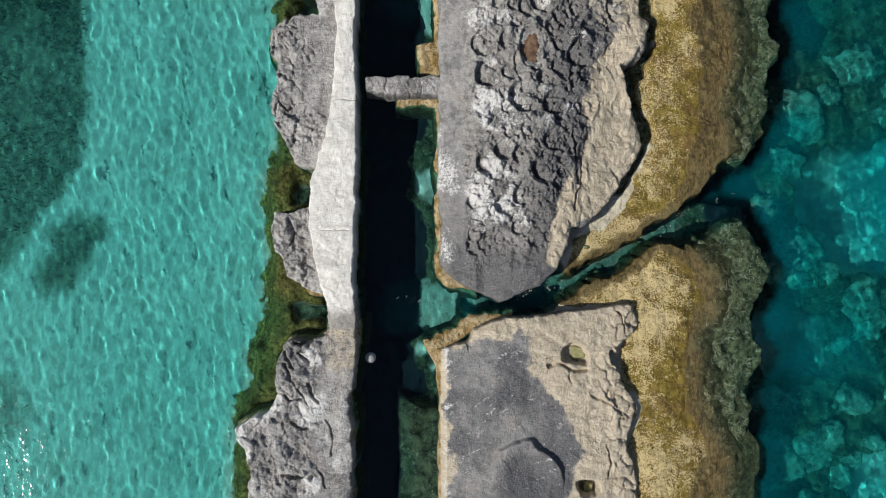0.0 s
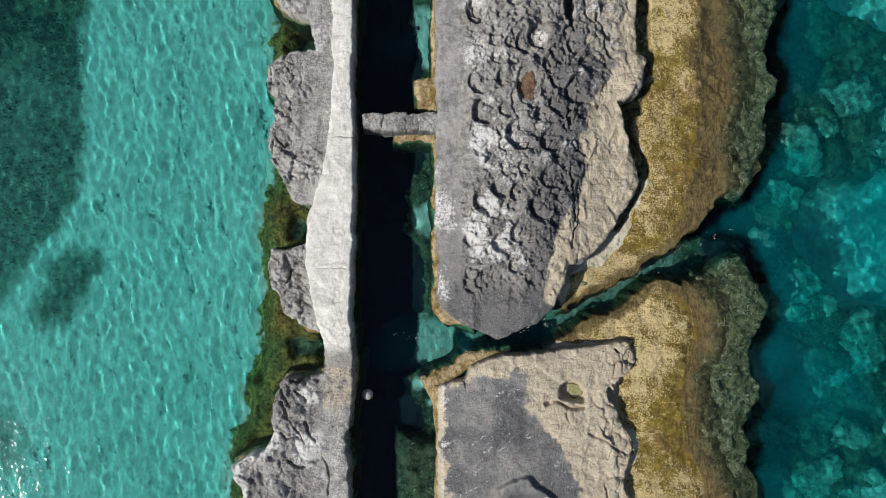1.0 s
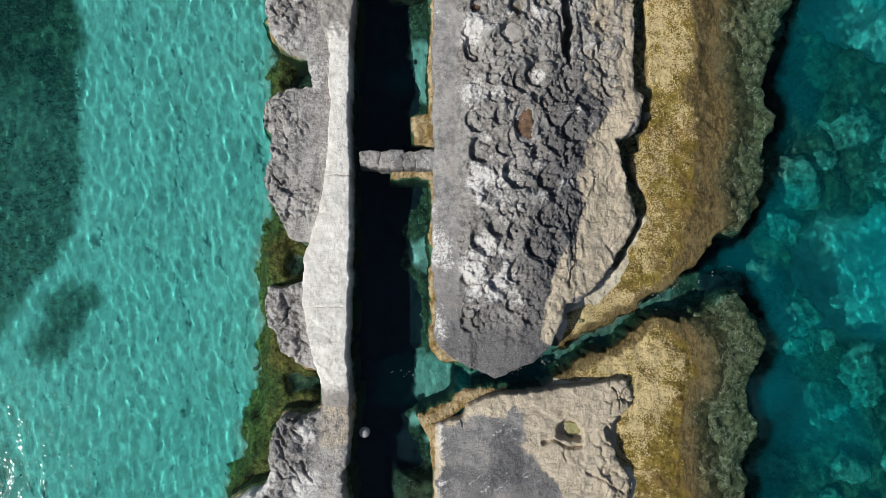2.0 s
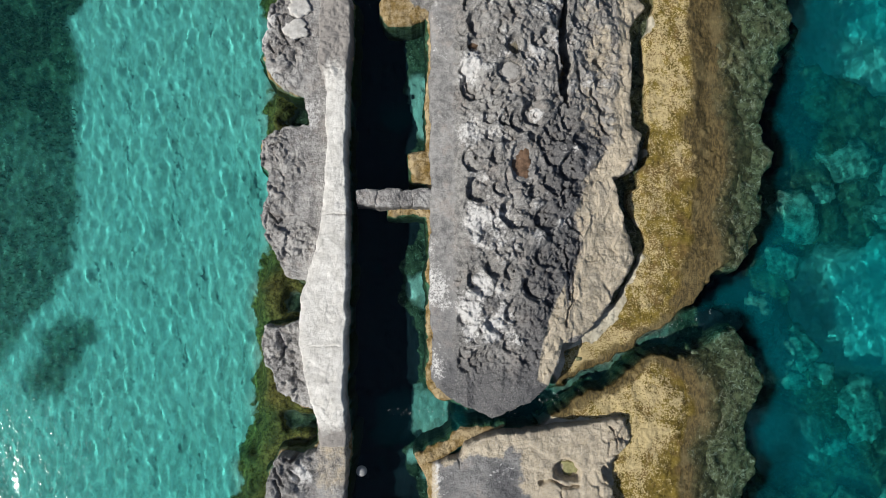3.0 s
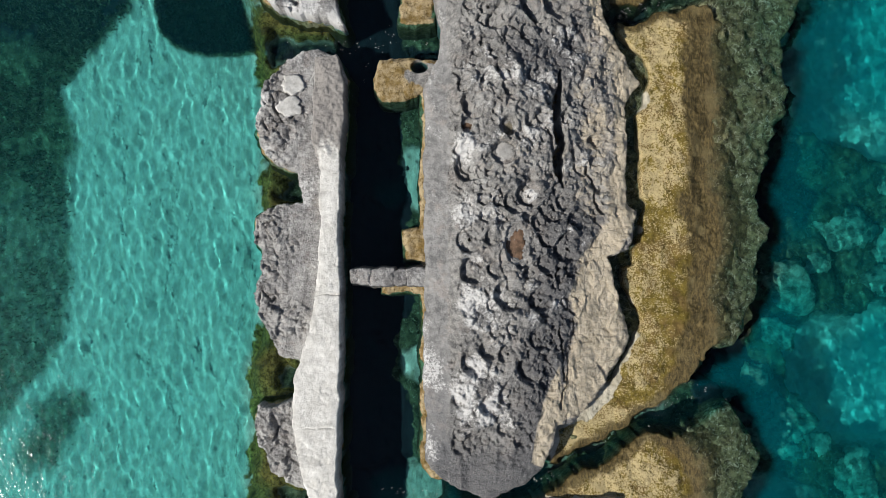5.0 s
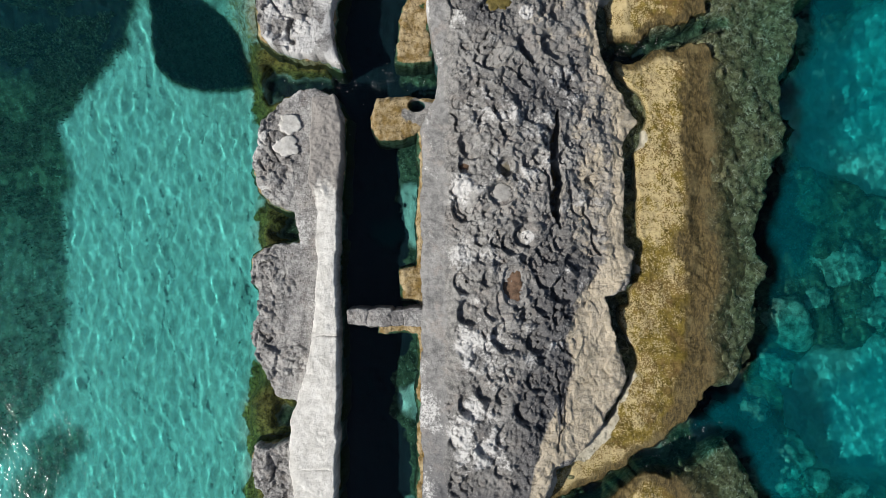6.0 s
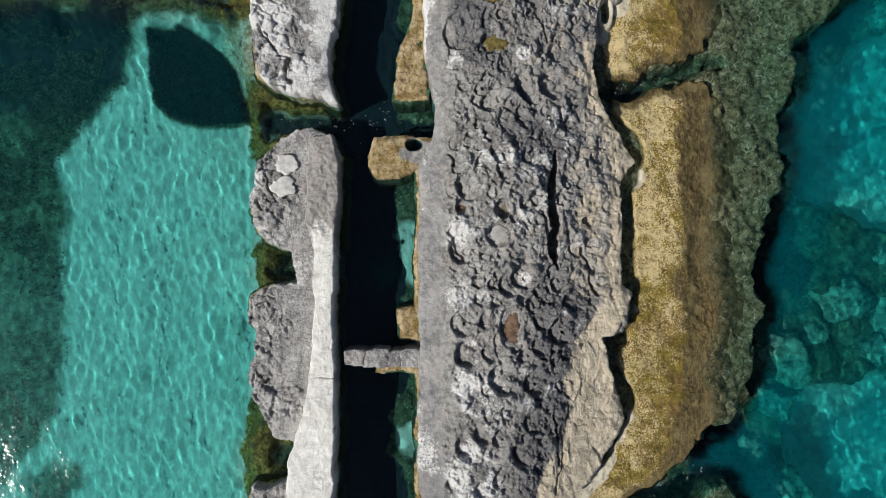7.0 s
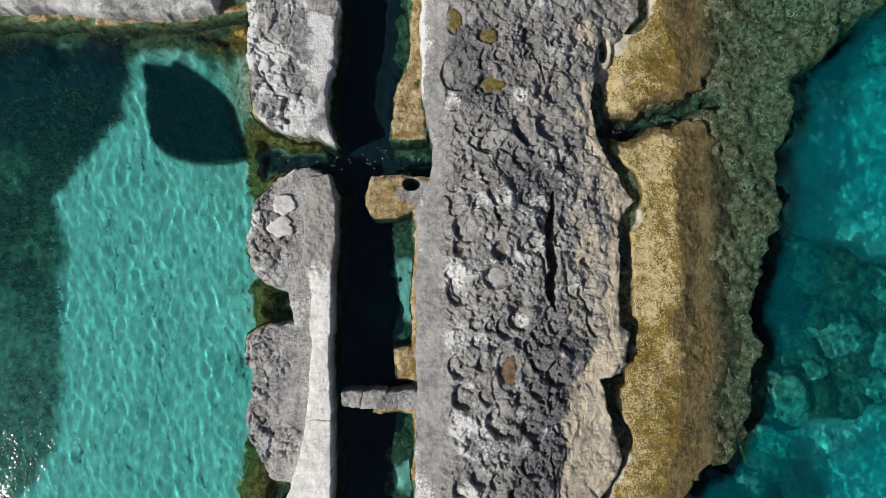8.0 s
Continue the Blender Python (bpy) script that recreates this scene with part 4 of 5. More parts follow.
def ledge_fall(x, y):
    """How widely the ledge slopes off: steep at the gullies, drawn out towards the sea."""
    gully = np.minimum(line_distance(GULLY_S, x, y), line_distance(GULLY_N, x, y))
    return 0.10 + 0.55 * step(4.1, 4.9, x) * step(0.4, 0.8, gully)


def ledge_foot(x, y):
    return -0.75 + 0.44 * step(0.15, 0.6, ledge_fall(x, y))


for outline, seed in ((LEDGE_N, 500), (LEDGE_M, 520), (LEDGE_S, 540)):
    def fringe(x, y, seed=seed):
        return x + 0.22 * fbm(x, y, 1.2, seed + 11, 3) > 4.55

    top = ledge_top(seed)
    ledge = thing("rock_ledge", rock_body("rock_ledge", outline, top, ledge_foot, 0.02, ledge_fall, 0.10, seed, 0.02, 0.0, without=(fringe,)), MAT_TURF, "low wave-washed rock ledge covered in ochre algal crust", "rock ledge", "ledges along the seaward side")
    part("weed_fringe", rock_body("weed_fringe", outline, top, ledge_foot, 0.02, ledge_fall, 0.10, seed, 0.02, 0.0, only=fringe), MAT_TURF, ledge, "brown wet weed on the seaward fringe")


# ---- the water: one sheet out to the horizon, ending along the ledges ----
wx_, wy_ = np.meshgrid(reach(-9.6, 11.4, 0.028), reach(-6.4, 12.0, 0.028))
bed = np.array([np.interp(wx_[0], gx[0], row) for row in gz])
bed = np.array([np.interp(wy_[:, 0], gy[:, 0], col) for col in bed.T]).T
for grounds in SHAPED.values():
    # the ledges stand above the sea floor: the water ends where they come up to it
    if not isinstance(grounds[6], float):
        lx, ly, lz, _, _, lkeep = grounds[:6]
        cell = lx[0, 1] - lx[0, 0]
        col, row = np.rint((wx_ - lx[0, 0]) / cell).astype(int), np.rint((wy_ - ly[0, 0]) / cell).astype(int)
        within = (col >= 0) & (row >= 0) & (col < lx.shape[1]) & (row < lx.shape[0])
        col, row = np.clip(col, 0, lx.shape[1] - 1), np.clip(row, 0, lx.shape[0] - 1)
        bed = np.where(within & lkeep[row, col], np.maximum(bed, lz[row, col]), bed)
swell = 0.00118 * fbm(wx_ * 1.3, wy_ * 0.75, 5.6, 410, 1) + 0.00085 * fbm((wx_ * 0.95 + wy_ * 0.3) * 1.3, (wy_ * 0.95 - wx_ * 0.3) * 0.75, 7.0, 412, 1) + 0.0006 * fbm(wx_ * 1.2, wy_ * 0.8, 2.6, 411, 1) + 0.0025 * fbm(wx_ * 1.3, wy_ * 0.7, 1.5, 400, 1) * (1 - step(8, 30, np.maximum(np.abs(wx_), np.abs(wy_ - 3))))
water = thing("water", sheet("water", wx_, wy_, swell, bed < -0.035, dict(depth=np.clip(-bed, 0.02, 6))), MAT_WATER, "clear turquoise sea water with small ripples and sun glints", "water", kind="structure")
water.cycles.is_caustics_caster = True
sun.data.cycles.is_caustics_light = True


CRACKS = {
    600: (([(-2.98, 8.88), (-2.84, 8.62), (-2.67, 8.44)], 0.035, 0.16), ([(-2.77, 8.3), (-2.46, 8.27), (-2.53, 7.96), (-2.36, 7.83)], 0.035, 0.16), ([(-2.3, 8.6), (-2.2, 8.45), (-2.3, 8.35)], 0.02, 0.06), ([(-3.0, 9.3), (-3.02, 9.05)], 0.04, 0.12)),
    620: (([(-2.83, 6.2), (-2.78, 5.95), (-2.6, 5.75)], 0.03, 0.12), ([(-2.95, 5.75), (-2.85, 5.5)], 0.04, 0.12), ([(-2.95, 3.85), (-2.75, 3.95), (-2.65, 3.8)], 0.03, 0.10), ([(-2.98, 2.68), (-2.8, 2.5), (-2.72, 2.6)], 0.035, 0.12), ([(-2.8, 0.5), (-2.62, 0.35), (-2.7, 0.1)], 0.025, 0.10)),
    640: (([(-2.73, -2.04), (-2.58, -2.28), (-2.48, -2.57), (-2.28, -2.84)], 0.05, 0.20), ([(-2.87, -2.5), (-2.48, -2.55)], 0.035, 0.14), ([(-2.38, -2.28), (-2.19, -2.67)], 0.035, 0.14), ([(-2.76, -3.82), (-2.22, -3.93)], 0.04, 0.14), ([(-2.55, -1.58), (-2.3, -1.62), (-2.19, -1.6)], 0.07, 0.2), ([(-2.49, -1.75), (-2.34, -1.99)], 0.04, 0.14), ([(-2.65, -2.95), (-2.3, -3.15)], 0.03, 0.12), ([(-2.2, -3.7), (-2.05, -4.1)], 0.05, 0.16), ([(-2.8, -1.75), (-2.6, -2.0)], 0.04, 0.12), ([(-2.1, -2.9), (-1.95, -3.2), (-2.0, -3.5)], 0.03, 0.10)),
}


def slab_top(seed, level, pale_level, smooth_from, craggy):
    def top(x, y, sd):
        rough = step(smooth_from + 0.3, smooth_from - 0.2, x + 0.3 * fbm(x, y, 1.4, seed + 2, 3))
        rough = np.maximum(rough, 0.12)
        plate, crack = plates(x, y, 0.34, seed)
        chip, split = plates(x, y, 0.15, seed + 40)
        pan_b, _ = pans(x, y, 0.2, seed + 9, 0.45)
        calm = 0.45 if seed == 640 else 0.8
        z = level + calm * rough * (0.07 * plate - 0.085 * crack + 0.03 * chip - 0.025 * split - 0.03 * pan_b + 0.04 * domes(x, y, 0.22, seed + 41) + 0.02)
        z = z + craggy * rough * (0.05 * fbm(x, y, 3.2, seed + 10, 4) - 0.05 * np.abs(fbm(x + y, y - x, 2.6, seed + 12, 4, 0.6)) + 0.03) + 0.03 * fbm(x, y, 1.5, seed + 4, 3)
        z = z + (0.010 + 0.016 * rough) * fbm(x, y, 9, seed + 3, 5, 0.66)
        for k, (pts, wide, deep) in enumerate(CRACKS[seed]):
            z = gash(z, pts, x, y, wide * (0.55 if seed == 640 else 1.0), deep, seed + 60 + 5 * k)
        pale = pale_level * (0.55 + 1.3 * fbm(x, y, 2.2, seed + 5, 4)) + 0.4 * step(0.3, 0.05, sd) * step(0.0, 0.6, fbm(x, y, 2, seed + 6, 2))
        if seed == 640:
            pale = pale * (1 - 0.6 * step(-2.25, -1.95, x)) + 0.25 * step(-2.6, -3.2, y) * step(-2.2, -2.6, x)
        return z, dict(pale=np.clip(pale, 0, 1), beige=(0.32 * step(-2.2, -1.9, x) * (seed == 640)) + 0.25 * step(0.2, 0.9, fbm(x, y, 1.2, seed + 7, 2)) + zeros(x), tide=zeros(x), green=zeros(x), dark=0.5 * rough * step(-0.2, 0.6, fbm(x, y, 1.6, seed + 11, 3)))
    return top


SLABS = (
    (SLAB_N, 600, 0.34, 1.25, -2.0, 0.45, "pale weathered limestone slab beside the flooded cutting"),
    (SLAB_M, 620, 0.31, 0.36, -2.45, 1.0, "grey limestone bank with ragged bays behind the white wall"),
    (SLAB_S, 640, 0.42, 0.85, -2.1, 1.2, "rugged limestone bank at the end of the white wall"),
)
def foot_top(seed):
    def top(x, y, sd):
        z = 0.03 + 0.07 * fbm(x, y, 1.7, seed + 30, 3) - 0.16 * step(0.12, 0.0, sd)
        return z, dict(pale=zeros(x), beige=zeros(x), tide=zeros(x) + 1, green=step(0.10, 0.02, sd) * 0.9)
    return top


for outline, seed, level, pale_level, smooth_from, craggy, label in SLABS:
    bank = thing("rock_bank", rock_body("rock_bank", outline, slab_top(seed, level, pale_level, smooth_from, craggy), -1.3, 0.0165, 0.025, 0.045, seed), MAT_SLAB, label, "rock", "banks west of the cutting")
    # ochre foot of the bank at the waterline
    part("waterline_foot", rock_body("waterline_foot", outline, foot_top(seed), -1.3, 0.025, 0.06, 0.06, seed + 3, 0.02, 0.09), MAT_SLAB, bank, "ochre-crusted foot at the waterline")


def crust_top(level, seed, pale=0.0, grey=0.0):
    def top(x, y, sd):
        z = level + 0.05 * fbm(x, y, 2.4, seed, 3) + 0.022 * fbm(x, y, 8, seed + 4, 4, 0.62) - 0.06 * step(0.10, 0.0, sd)
        return z, dict(pale=zeros(x) + pale, beige=zeros(x), tide=zeros(x) + 1 - grey, green=step(0.07, 0.0, sd) * 0.55)
    return top


def block_top(x, y, sd):
    z = 0.15 + 0.03 * fbm(x, y, 2.4, 701, 3) + 0.012 * fbm(x, y, 10, 702, 3)
    z = z - 0.06 * step(0.12, 0.0, sd) - 0.9 * step(0.13, 0.10, np.hypot((x + 0.19) * 0.8, (y - 6.76) * 1.05))
    worn = step(0.42, 0.2, np.hypot((x + 0.15) * 0.8, y - 6.62) + 0.12 * fbm(x, y, 3, 703, 3))
    return z, dict(pale=worn * 0.35, beige=0.2 + zeros(x), tide=1 - worn, green=zeros(x))


thing("rock_spur", rock_body("rock_spur", BLOCK, block_top, -1.2, 0.014, 0.05, 0.03, 700), MAT_ROCK, "low ochre-crusted rock spur with a round hole through it", "rock")
thing("rock_step", rock_body("rock_step", STEP_R, crust_top(0.06, 720), -1.2, 0.016, 0.06, 0.04, 720), MAT_ROCK, "ochre-crusted low step at the foot of the platform", "rock")
thing("rock_step", rock_body("rock_step", TOE_M, crust_top(0.075, 740), -1.2, 0.016, 0.06, 0.03, 740), MAT_ROCK, "narrow ochre-crusted footing along the flooded cutting", "rock")


thing("rock_step", rock_body("rock_step", TOE_S, crust_top(0.03, 760), -1.2, 0.016, 0.09, 0.09, 760), MAT_ROCK, "ochre-crusted lip under the edge of the tan slab", "rock")


# ---- masonry: the white wall in sections, the stone beam over the cutting, the pale quay ----
def wall_top(x, y, sd):
    z = 0.555 + 0.015 * fbm(x, y, 1.2, 801, 3) + 0.008 * fbm(x, y, 9, 802, 4, 0.6)
    z = z - 0.012 * step(0.5, 0.9, fbm(x, y, 5, 803, 4)) - 0.13 * step(4.7, 6.6, y) - 0.05 * step(0.0, -1.3, y)
    z = z + step(4.7, 5.3, y) * 0.03 * fbm(x, y, 6, 806, 4, 0.6)
    for level in (0.35, 2.63, 4.76):
        z = z - 0.02 * step(0.018, 0.004, np.abs(y - level + 0.03 * fbm(x, y, 5, 804, 3))) * step(-0.2, 0.4, fbm(x, y, 4, 805, 2))
    worn = np.clip(step(4.3, 6.0, y) * 1.05 + step(-0.7, -1.45, y) * 1.1 + 0.35 * step(0.07, 0.0, sd), 0, 1)
    worn = worn + 0.45 * np.exp(-((y - 2.62) / 0.10) ** 2) + 0.25 * np.exp(-((y - 1.75) / 0.05) ** 2)
    return z, dict(worn=np.clip(worn, 0, 1))


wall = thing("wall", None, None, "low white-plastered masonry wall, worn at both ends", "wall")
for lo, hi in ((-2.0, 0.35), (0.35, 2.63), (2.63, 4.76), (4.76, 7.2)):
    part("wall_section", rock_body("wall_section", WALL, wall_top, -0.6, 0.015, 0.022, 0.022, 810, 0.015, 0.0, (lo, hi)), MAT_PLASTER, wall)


def beam_top(seed):
    def top(x, y, sd):
        z = 0.405 + 0.02 * fbm(x, y, 3, seed, 3) + 0.012 * fbm(x, y, 14, seed + 1, 4, 0.6)
        return z, dict(pale=zeros(x) + 0.3, beige=zeros(x) + 0.2, tide=zeros(x), green=zeros(x))
    return top


beam = thing("stone_beam", None, None, "narrow beam of grey stone blocks across the flooded cutting", "stone beam")
for k, (lo, hi, south, north) in enumerate(((-1.38, -1.05, 2.81, 3.06), (-1.055, -0.62, 2.77, 3.08), (-0.625, -0.40, 2.79, 3.05), (-0.405, 0.06, 2.76, 3.09))):
    piece = [(lo, south + 0.02), ((lo + hi) / 2, south), (hi, south + 0.01), (hi, north), ((lo + hi) / 2, north + 0.02), (lo, north - 0.02)]
    part("stone", rock_body("stone", piece, beam_top(830 + 5 * k), 0.02, 0.011, 0.02, 0.03, 830 + k, 0.035, 0.01), MAT_SLAB, beam)


def quay_top(x, y, sd):
    s1, *_ = scallops(x, y, 0.3, 851)
    z = 0.36 + 0.03 * s1 + 0.02 * fbm(x, y, 6, 852, 4)
    return z, dict(pale=0.6 + 0.3 * fbm(x, y, 2, 853, 2), beige=zeros(x), tide=zeros(x), green=zeros(x))


thing("quay", rock_body("quay", QUAY_W, quay_top, -1.4, 0.03, 0.05, 0.05, 850), MAT_SLAB, "pale weathered stone quay closing the sandy basin", "quay")
thing("rock_step", rock_body("rock_step", QUAY_TOE, crust_top(0.0, 860, 0.0, 0.15), -1.4, 0.03, 0.08, 0.05, 860), MAT_ROCK, "ochre-crusted footing along the quay", "rock")


# ---- seagrass meadows ----
def meadow(outline, thick, seed, soft):
    """Blades of seagrass in tufts over an outline, rooted on the sea floor."""
    rng = np.random.default_rng(seed)
    pts = np.array(outline)
    lo, hi = np.maximum(pts.min(0), (-9.4, -6)), np.minimum(pts.max(0), (12, 11))
    n = int(thick * np.prod(hi - lo))
    p = rng.uniform(lo, hi, (n, 2))
    sd = inside(outline, p[:, 0], p[:, 1]) + 0.05 * fbm(p[:, 0], p[:, 1], 1.6, 310, 4)
    gaps = fbm(p[:, 0], p[:, 1], 1.1, seed, 3)
    p = p[(sd > 0.05 + soft * rng.uniform(0, 1, n) ** 2) & (gaps > (-9 if outline is MEADOW_N else -0.35))]
    p = p[rng.uniform(0, 1, len(p)) < np.interp(p[:, 1], [1.0, 4.5, 7.5], [0.10, 0.3, 1.0])]
    root, _ = sea_bed(p[:, 0], p[:, 1])
    n = len(p)
    turn, lean = rng.uniform(0, 2 * np.pi, n), rng.uniform(0.15, 0.7, n)
    tall, wide = rng.uniform(0.06, 0.15, n), rng.uniform(0.004, 0.008, n)
    dx, dy = np.cos(turn), np.sin(turn)
    base = np.stack([p[:, 0], p[:, 1], root - 0.02], 1)
    side = np.stack([-dy, dx, np.zeros(n)], 1) * wide[:, None]
    mid = base + np.stack([dx * lean * tall * 0.3, dy * lean * tall * 0.3, tall * 0.6], 1)
    tip = base + np.stack([dx * lean * tall, dy * lean * tall, tall * (1 - 0.35 * lean)], 1)
    v = np.stack([base - side, base + side, mid - side, mid + side, tip], 1).reshape(-1, 3)
    k = np.arange(n)[:, None] * 5
    tris = np.concatenate([k + [[0, 1, 3]], k + [[0, 3, 2]], k + [[2, 3, 4]]], 1).reshape(-1, 3)
    me = bpy.data.meshes.new("seagrass")
    me.vertices.add(len(v))
    me.vertices.foreach_set("co", v.astype(np.float32).ravel())
    me.loops.add(tris.size)
    me.loops.foreach_set("vertex_index", tris.astype(np.int32).ravel())
    me.polygons.add(len(tris))
    me.polygons.foreach_set("loop_start", np.arange(0, tris.size, 3, dtype=np.int32))
    me.polygons.foreach_set("loop_total", np.full(len(tris), 3, dtype=np.int32))
    me.update(calc_edges=True)
    return me


for outline, thick, seed, soft, label in ((MEADOW_W, 2200, 901, 0.6, "broad dark green seagrass meadow on the sandy sea floor"), (MEADOW_N, 5000, 902, 0.45, "dense oval patch of dark seagrass ringed by sand"), (MEADOW_P, 1000, 903, 0.6, "small thin patch of seagrass on sand"), (MEADOW_S, 350, 904, 0.8, "thin seagrass patch on the sandy sea floor")):
    thing("seagrass", meadow(outline, thick, seed, soft), MAT_GRASS_DARK if outline is MEADOW_N else MAT_GRASS, label, "seagrass", kind="stuff")


# ---- loose and small things ----
def lump(name, rx, ry, rz, seed, rough=0.18, fine=3):
    bm = bmesh.new()
    bmesh.ops.create_icosphere(bm, subdivisions=fine, radius=1)
    for v in bm.verts:
        d = 1 + rough * noise.noise(v.co * 1.4 + Vector((seed, 0, 0))) + 0.5 * rough * noise.noise(v.co * 3.7 + Vector((0, seed, 0)))
        v.co = Vector((v.co.x * rx * d, v.co.y * ry * d, v.co.z * rz * d))
    for f in bm.faces:
        f.smooth = True
    me = bpy.data.meshes.new(name)
    bm.to_mesh(me)
    bm.free()
    return me


boulders = [lump("boulder", 1, 0.85, 0.6, 3.1 * k + 1, 0.5, 3) for k in range(5)]
for me in boulders:
    me.materials.append(MAT_REEF)
rng = np.random.default_rng(77)
for k in range(170):
    x, y = rng.uniform(5.6, 11.0), rng.uniform(-5.5, 11.0)
    ax, ay = np.array([[x]]), np.array([[y]])
    if max(inside(p, ax, ay)[0, 0] for p in (BLUE_N, BLUE_M, BLUE_S, BLUE_P)) > -0.1 or inside(SHELF, ax, ay)[0, 0] > -0.25:
        continue
    r = rng.uniform(0.2, 0.55)
    ob = new("boulder", boulders[k % 5])
    ob.matrix_basis = pose(x, y, float(sea_bed(ax, ay)[0][0, 0]) + 0.15 * r, 0, 0, rng.uniform(0, 360)) @ Matrix.Diagonal((r, r, r, 1))
    tagged(ob, "weed-covered boulder on the deeper sea floor", "boulder", "boulders on the reef")


def ground_at(x, y):
    """Height of the main platform's top at a place."""
    ax, ay = np.array([[x]]), np.array([[y]])
    return float(main_top(ax, ay, inside(MAIN, ax, ay))[0][0, 0])


def resting(name, x, y, rx, ry, rz, material, label, category, level, seed, group="", rough=0.3):
    ob = thing(name, lump(name, rx, ry, rz, seed, rough), material, label, category, group)
    ob.location = (x, y, level)
    return ob


def puddle(x, y, rx, ry, level, material, label, seed):
    """A shallow fill that lies in a pan of the rock, with an uneven rim."""
    rings, spokes = 6, 40
    bm = bmesh.new()
    mid = bm.verts.new((0, 0, 0.012))
    last = None
    for r in range(1, rings + 1):
        row = []
        for k in range(spokes):
            a = 2 * math.pi * k / spokes
            w = 1 + 0.6 * noise.noise(Vector((math.cos(a) * 1.5, math.sin(a) * 1.5, seed))) + 0.35 * noise.noise(Vector((math.cos(a) * 5, math.sin(a) * 5, seed)))
            d = r / rings
            row.append(bm.verts.new((rx * w * d * math.cos(a), ry * w * d * math.sin(a), 0.012 * (1 - d * d) - (0.05 if r == rings else 0) + 0.006 * noise.noise(Vector((rx * d * math.cos(a) * 30, ry * d * math.sin(a) * 30, seed))))))
        for k in range(spokes):
            n = (k + 1) % spokes
            if last is None:
                bm.faces.new((mid, row[k], row[n]))
            else:
                bm.faces.new((last[k], row[k], row[n], last[n]))
        last = row
    for f in bm.faces:
        f.smooth = True
    me = bpy.data.meshes.new("puddle")
    bm.to_mesh(me)
    bm.free()
    ob = thing("puddle", me, material, label, "puddle")
    ob.location = (x, y, level)
    return ob


for x, y, rx, ry, mat, label, seed in (
    (1.5, 3.48, 0.20, 0.31, MAT_MUD, "rust-brown muddy puddle dried in a rock pan", 1.0),
    (0.66, 5.56, 0.10, 0.14, MAT_MUD, "small brown puddle in a pitted rock hollow", 2.0),
    (1.36, 5.52, 0.12, 0.15, MAT_DRY, "dull olive-brown silt in a round rock pan", 3.0),
    (1.22, 8.42, 0.22, 0.17, MAT_SLIME, "yellow-green algae growing in a rock pan", 4.0),
    (0.59, 9.55, 0.13, 0.22, MAT_SLIME, "yellow-green algae in a narrow rock hollow", 5.0),
    (1.2, 9.25, 0.18, 0.12, MAT_SLIME, "dull olive algae in a rock hollow", 6.0),
):
    puddle(x, y, rx, ry, ground_at(x, y) + 0.012, mat, label, seed)
MAT_FILM = mottled("pale_green_algae", (0.17, 0.165, 0.065), (0.36, 0.35, 0.18), 9, 0.6, 0.006)
puddle(2.35, -1.79, 0.17, 0.16, 0.20, MAT_FILM, "pale green algae film in a round pothole", 7.0)
puddle(2.55, -4.18, 0.10, 0.09, 0.085, MAT_FILM, "pale green algae film at the bottom of a pothole", 8.0)
resting("limestone_disc", 1.31, 5.08, 0.18, 0.17, 0.04, MAT_DISC, "flat pale disc of limestone set in the platform", "stone", ground_at(1.31, 5.08) + 0.0, 9.0, "", 0.2)


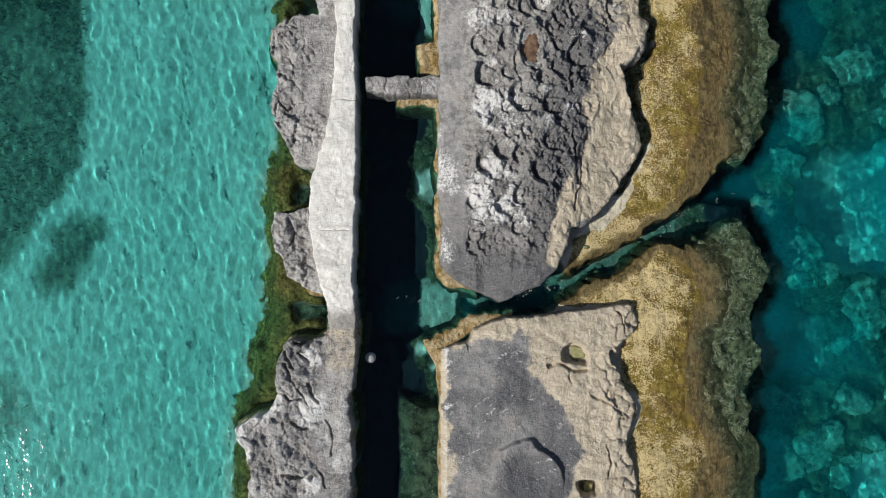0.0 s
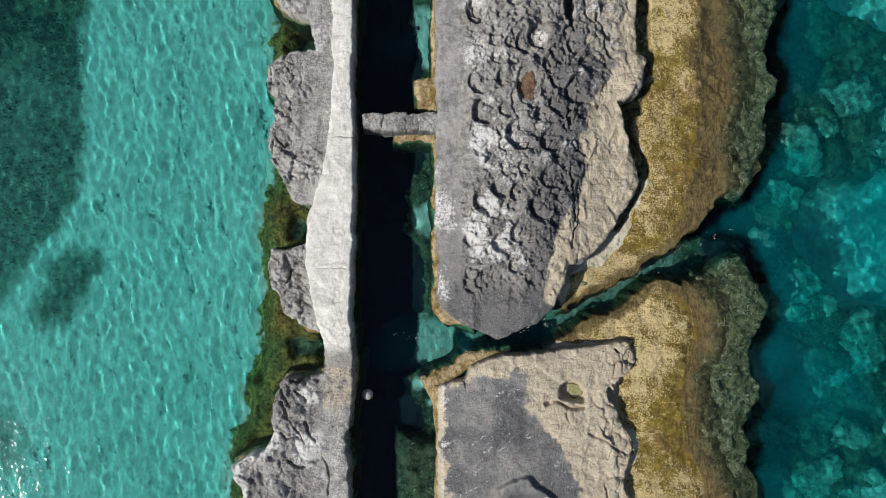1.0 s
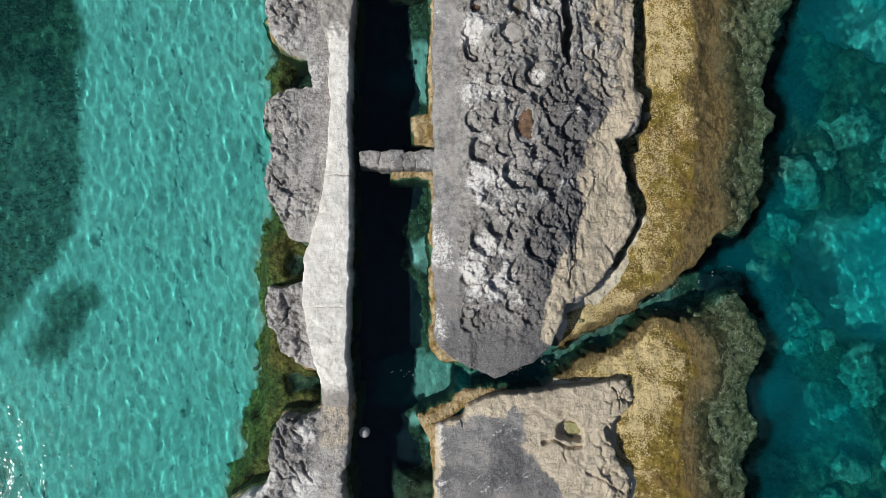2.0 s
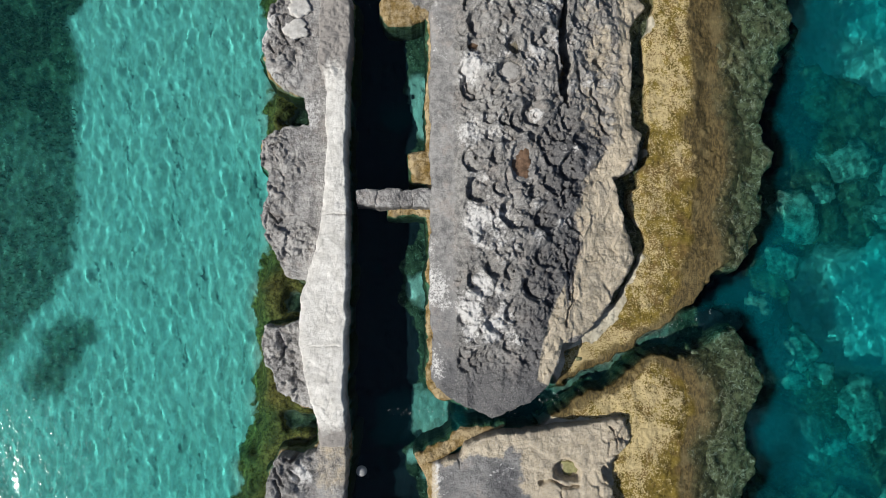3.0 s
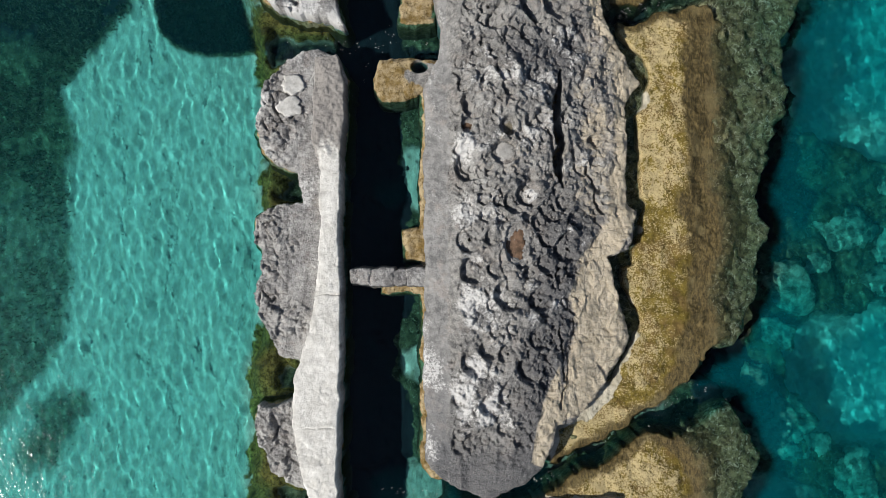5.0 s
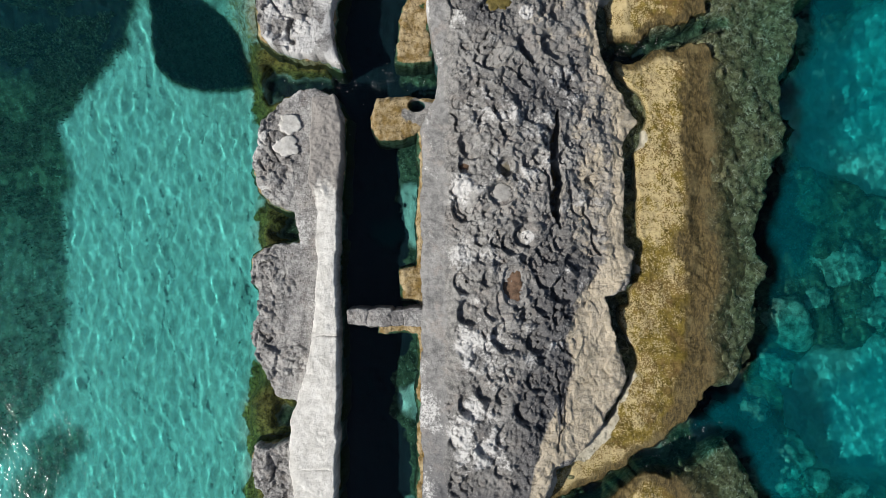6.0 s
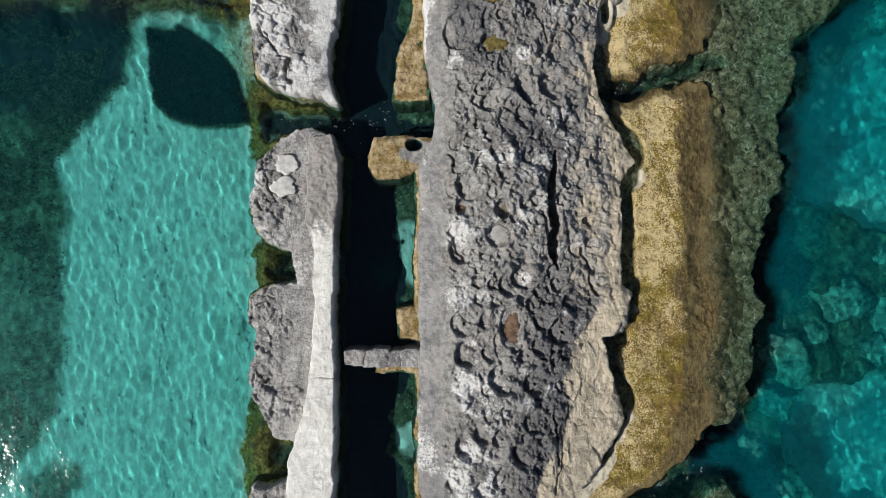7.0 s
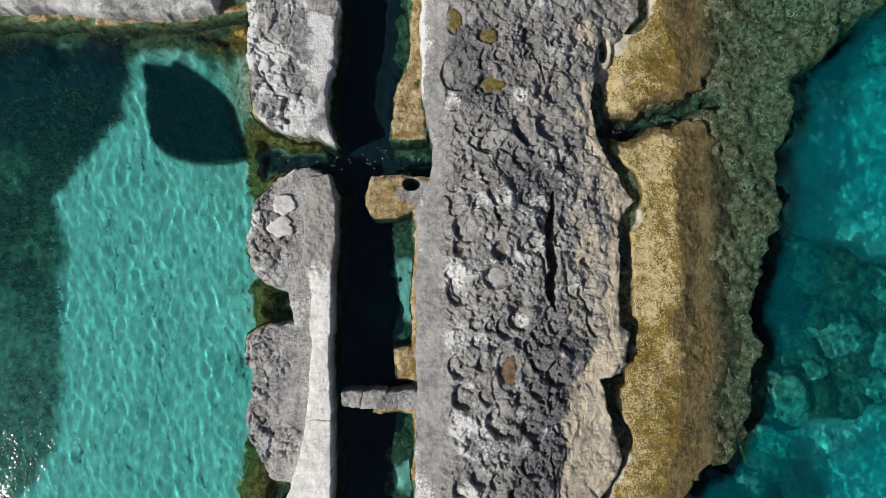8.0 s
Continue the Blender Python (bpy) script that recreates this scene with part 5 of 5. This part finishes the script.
def plate(x, y, rx, ry, level, seed, label):
    """A loose flat slab of stone with a broken outline, lying a little tilted, thick towards the west."""
    spokes, rows = 48, ((0.25, 1.0), (0.5, 1.0), (0.75, 0.98), (0.9, 0.93), (1.0, 0.72), (1.02, -0.6))
    bm = bmesh.new()
    mid, last = bm.verts.new((0, 0, 0.045)), None
    for d, h in rows:
        row = []
        for k in range(spokes):
            a = 2 * math.pi * k / spokes
            c, s = math.cos(a), math.sin(a)
            w = 1 + 0.5 * noise.noise(Vector((c * 1.6, s * 1.6, seed))) + 0.2 * noise.noise(Vector((c * 4, s * 4, seed + 7)))
            px, py = rx * w * d * c, ry * w * d * s
            top = 0.045 - 0.16 * px + 0.02 * noise.noise(Vector((px * 9, py * 9, seed)))
            row.append(bm.verts.new((px, py, top * h)))
        for k in range(spokes):
            n = (k + 1) % spokes
            bm.faces.new((mid, row[k], row[n]) if last is None else (last[k], row[k], row[n], last[n]))
        last = row
    for f in bm.faces:
        f.smooth = True
    me = bpy.data.meshes.new("stone_plate")
    bm.to_mesh(me)
    bm.free()
    ob = thing("stone_plate", me, MAT_WHITE, label, "stone", "bleached plates on the bank")
    ob.location = (x, y, level)
    return ob


plate(-2.45, 6.36, 0.20, 0.15, 0.345, 21.7, "flat bleached stone plate on the grey bank")
plate(-2.5, 5.94, 0.23, 0.17, 0.345, 40.2, "flat bleached stone plate with a broken rim on the grey bank")
resting("float", -1.31, -1.91, 0.095, 0.095, 0.095, MAT_BALL, "round pale plastic float drifting in the flooded cutting", "float", 0.05, 13.0, "", 0.04)


def foam(stretches, seed):
    """Flecks of foam afloat: tiny uneven flakes scattered along the given stretches (x0, y0, x1, y1, width, count)."""
    spots = random.Random(seed)
    bm = bmesh.new()
    for x0, y0, x1, y1, width, count in stretches:
        for _ in range(count):
            t, r = spots.random(), spots.uniform(0.003, 0.011)
            x, y = x0 + t * (x1 - x0) + spots.gauss(0, width), y0 + t * (y1 - y0) + spots.gauss(0, width)
            ring = [bm.verts.new((x + r * spots.uniform(0.6, 1.3) * math.cos(a), y + r * spots.uniform(0.6, 1.3) * math.sin(a), 0.012)) for a in [k * math.pi / 3 for k in range(6)]]
            top = bm.verts.new((x, y, 0.012 + 0.5 * r))
            for k in range(6):
                bm.faces.new((ring[k], ring[(k + 1) % 6], top))
    me = bpy.data.meshes.new("foam")
    bm.to_mesh(me)
    bm.free()
    return me


thing("foam", foam(((-2.6, 7.2, 0.1, 7.25, 0.07, 32), (-1.2, 6.3, -1.0, 7.3, 0.16, 14), (-0.8, 7.3, -0.4, 8.0, 0.06, 14), (-0.9, -0.85, 0.2, -0.9, 0.05, 25), (1.2, -0.8, 2.6, -0.5, 0.06, 40), (3.4, 7.75, 4.3, 8.0, 0.06, 35), (4.0, 0.5, 5.2, 1.0, 0.15, 20)), 5), MAT_WHITE, "white flecks of foam floating in the narrow gullies", "foam", kind="stuff")


# sunlight reaches everything below the surface by refraction through the rippled surface
for ob in scene.objects:
    if ob.type == "MESH" and ob is not water:
        ob.cycles.is_caustics_receiver = True
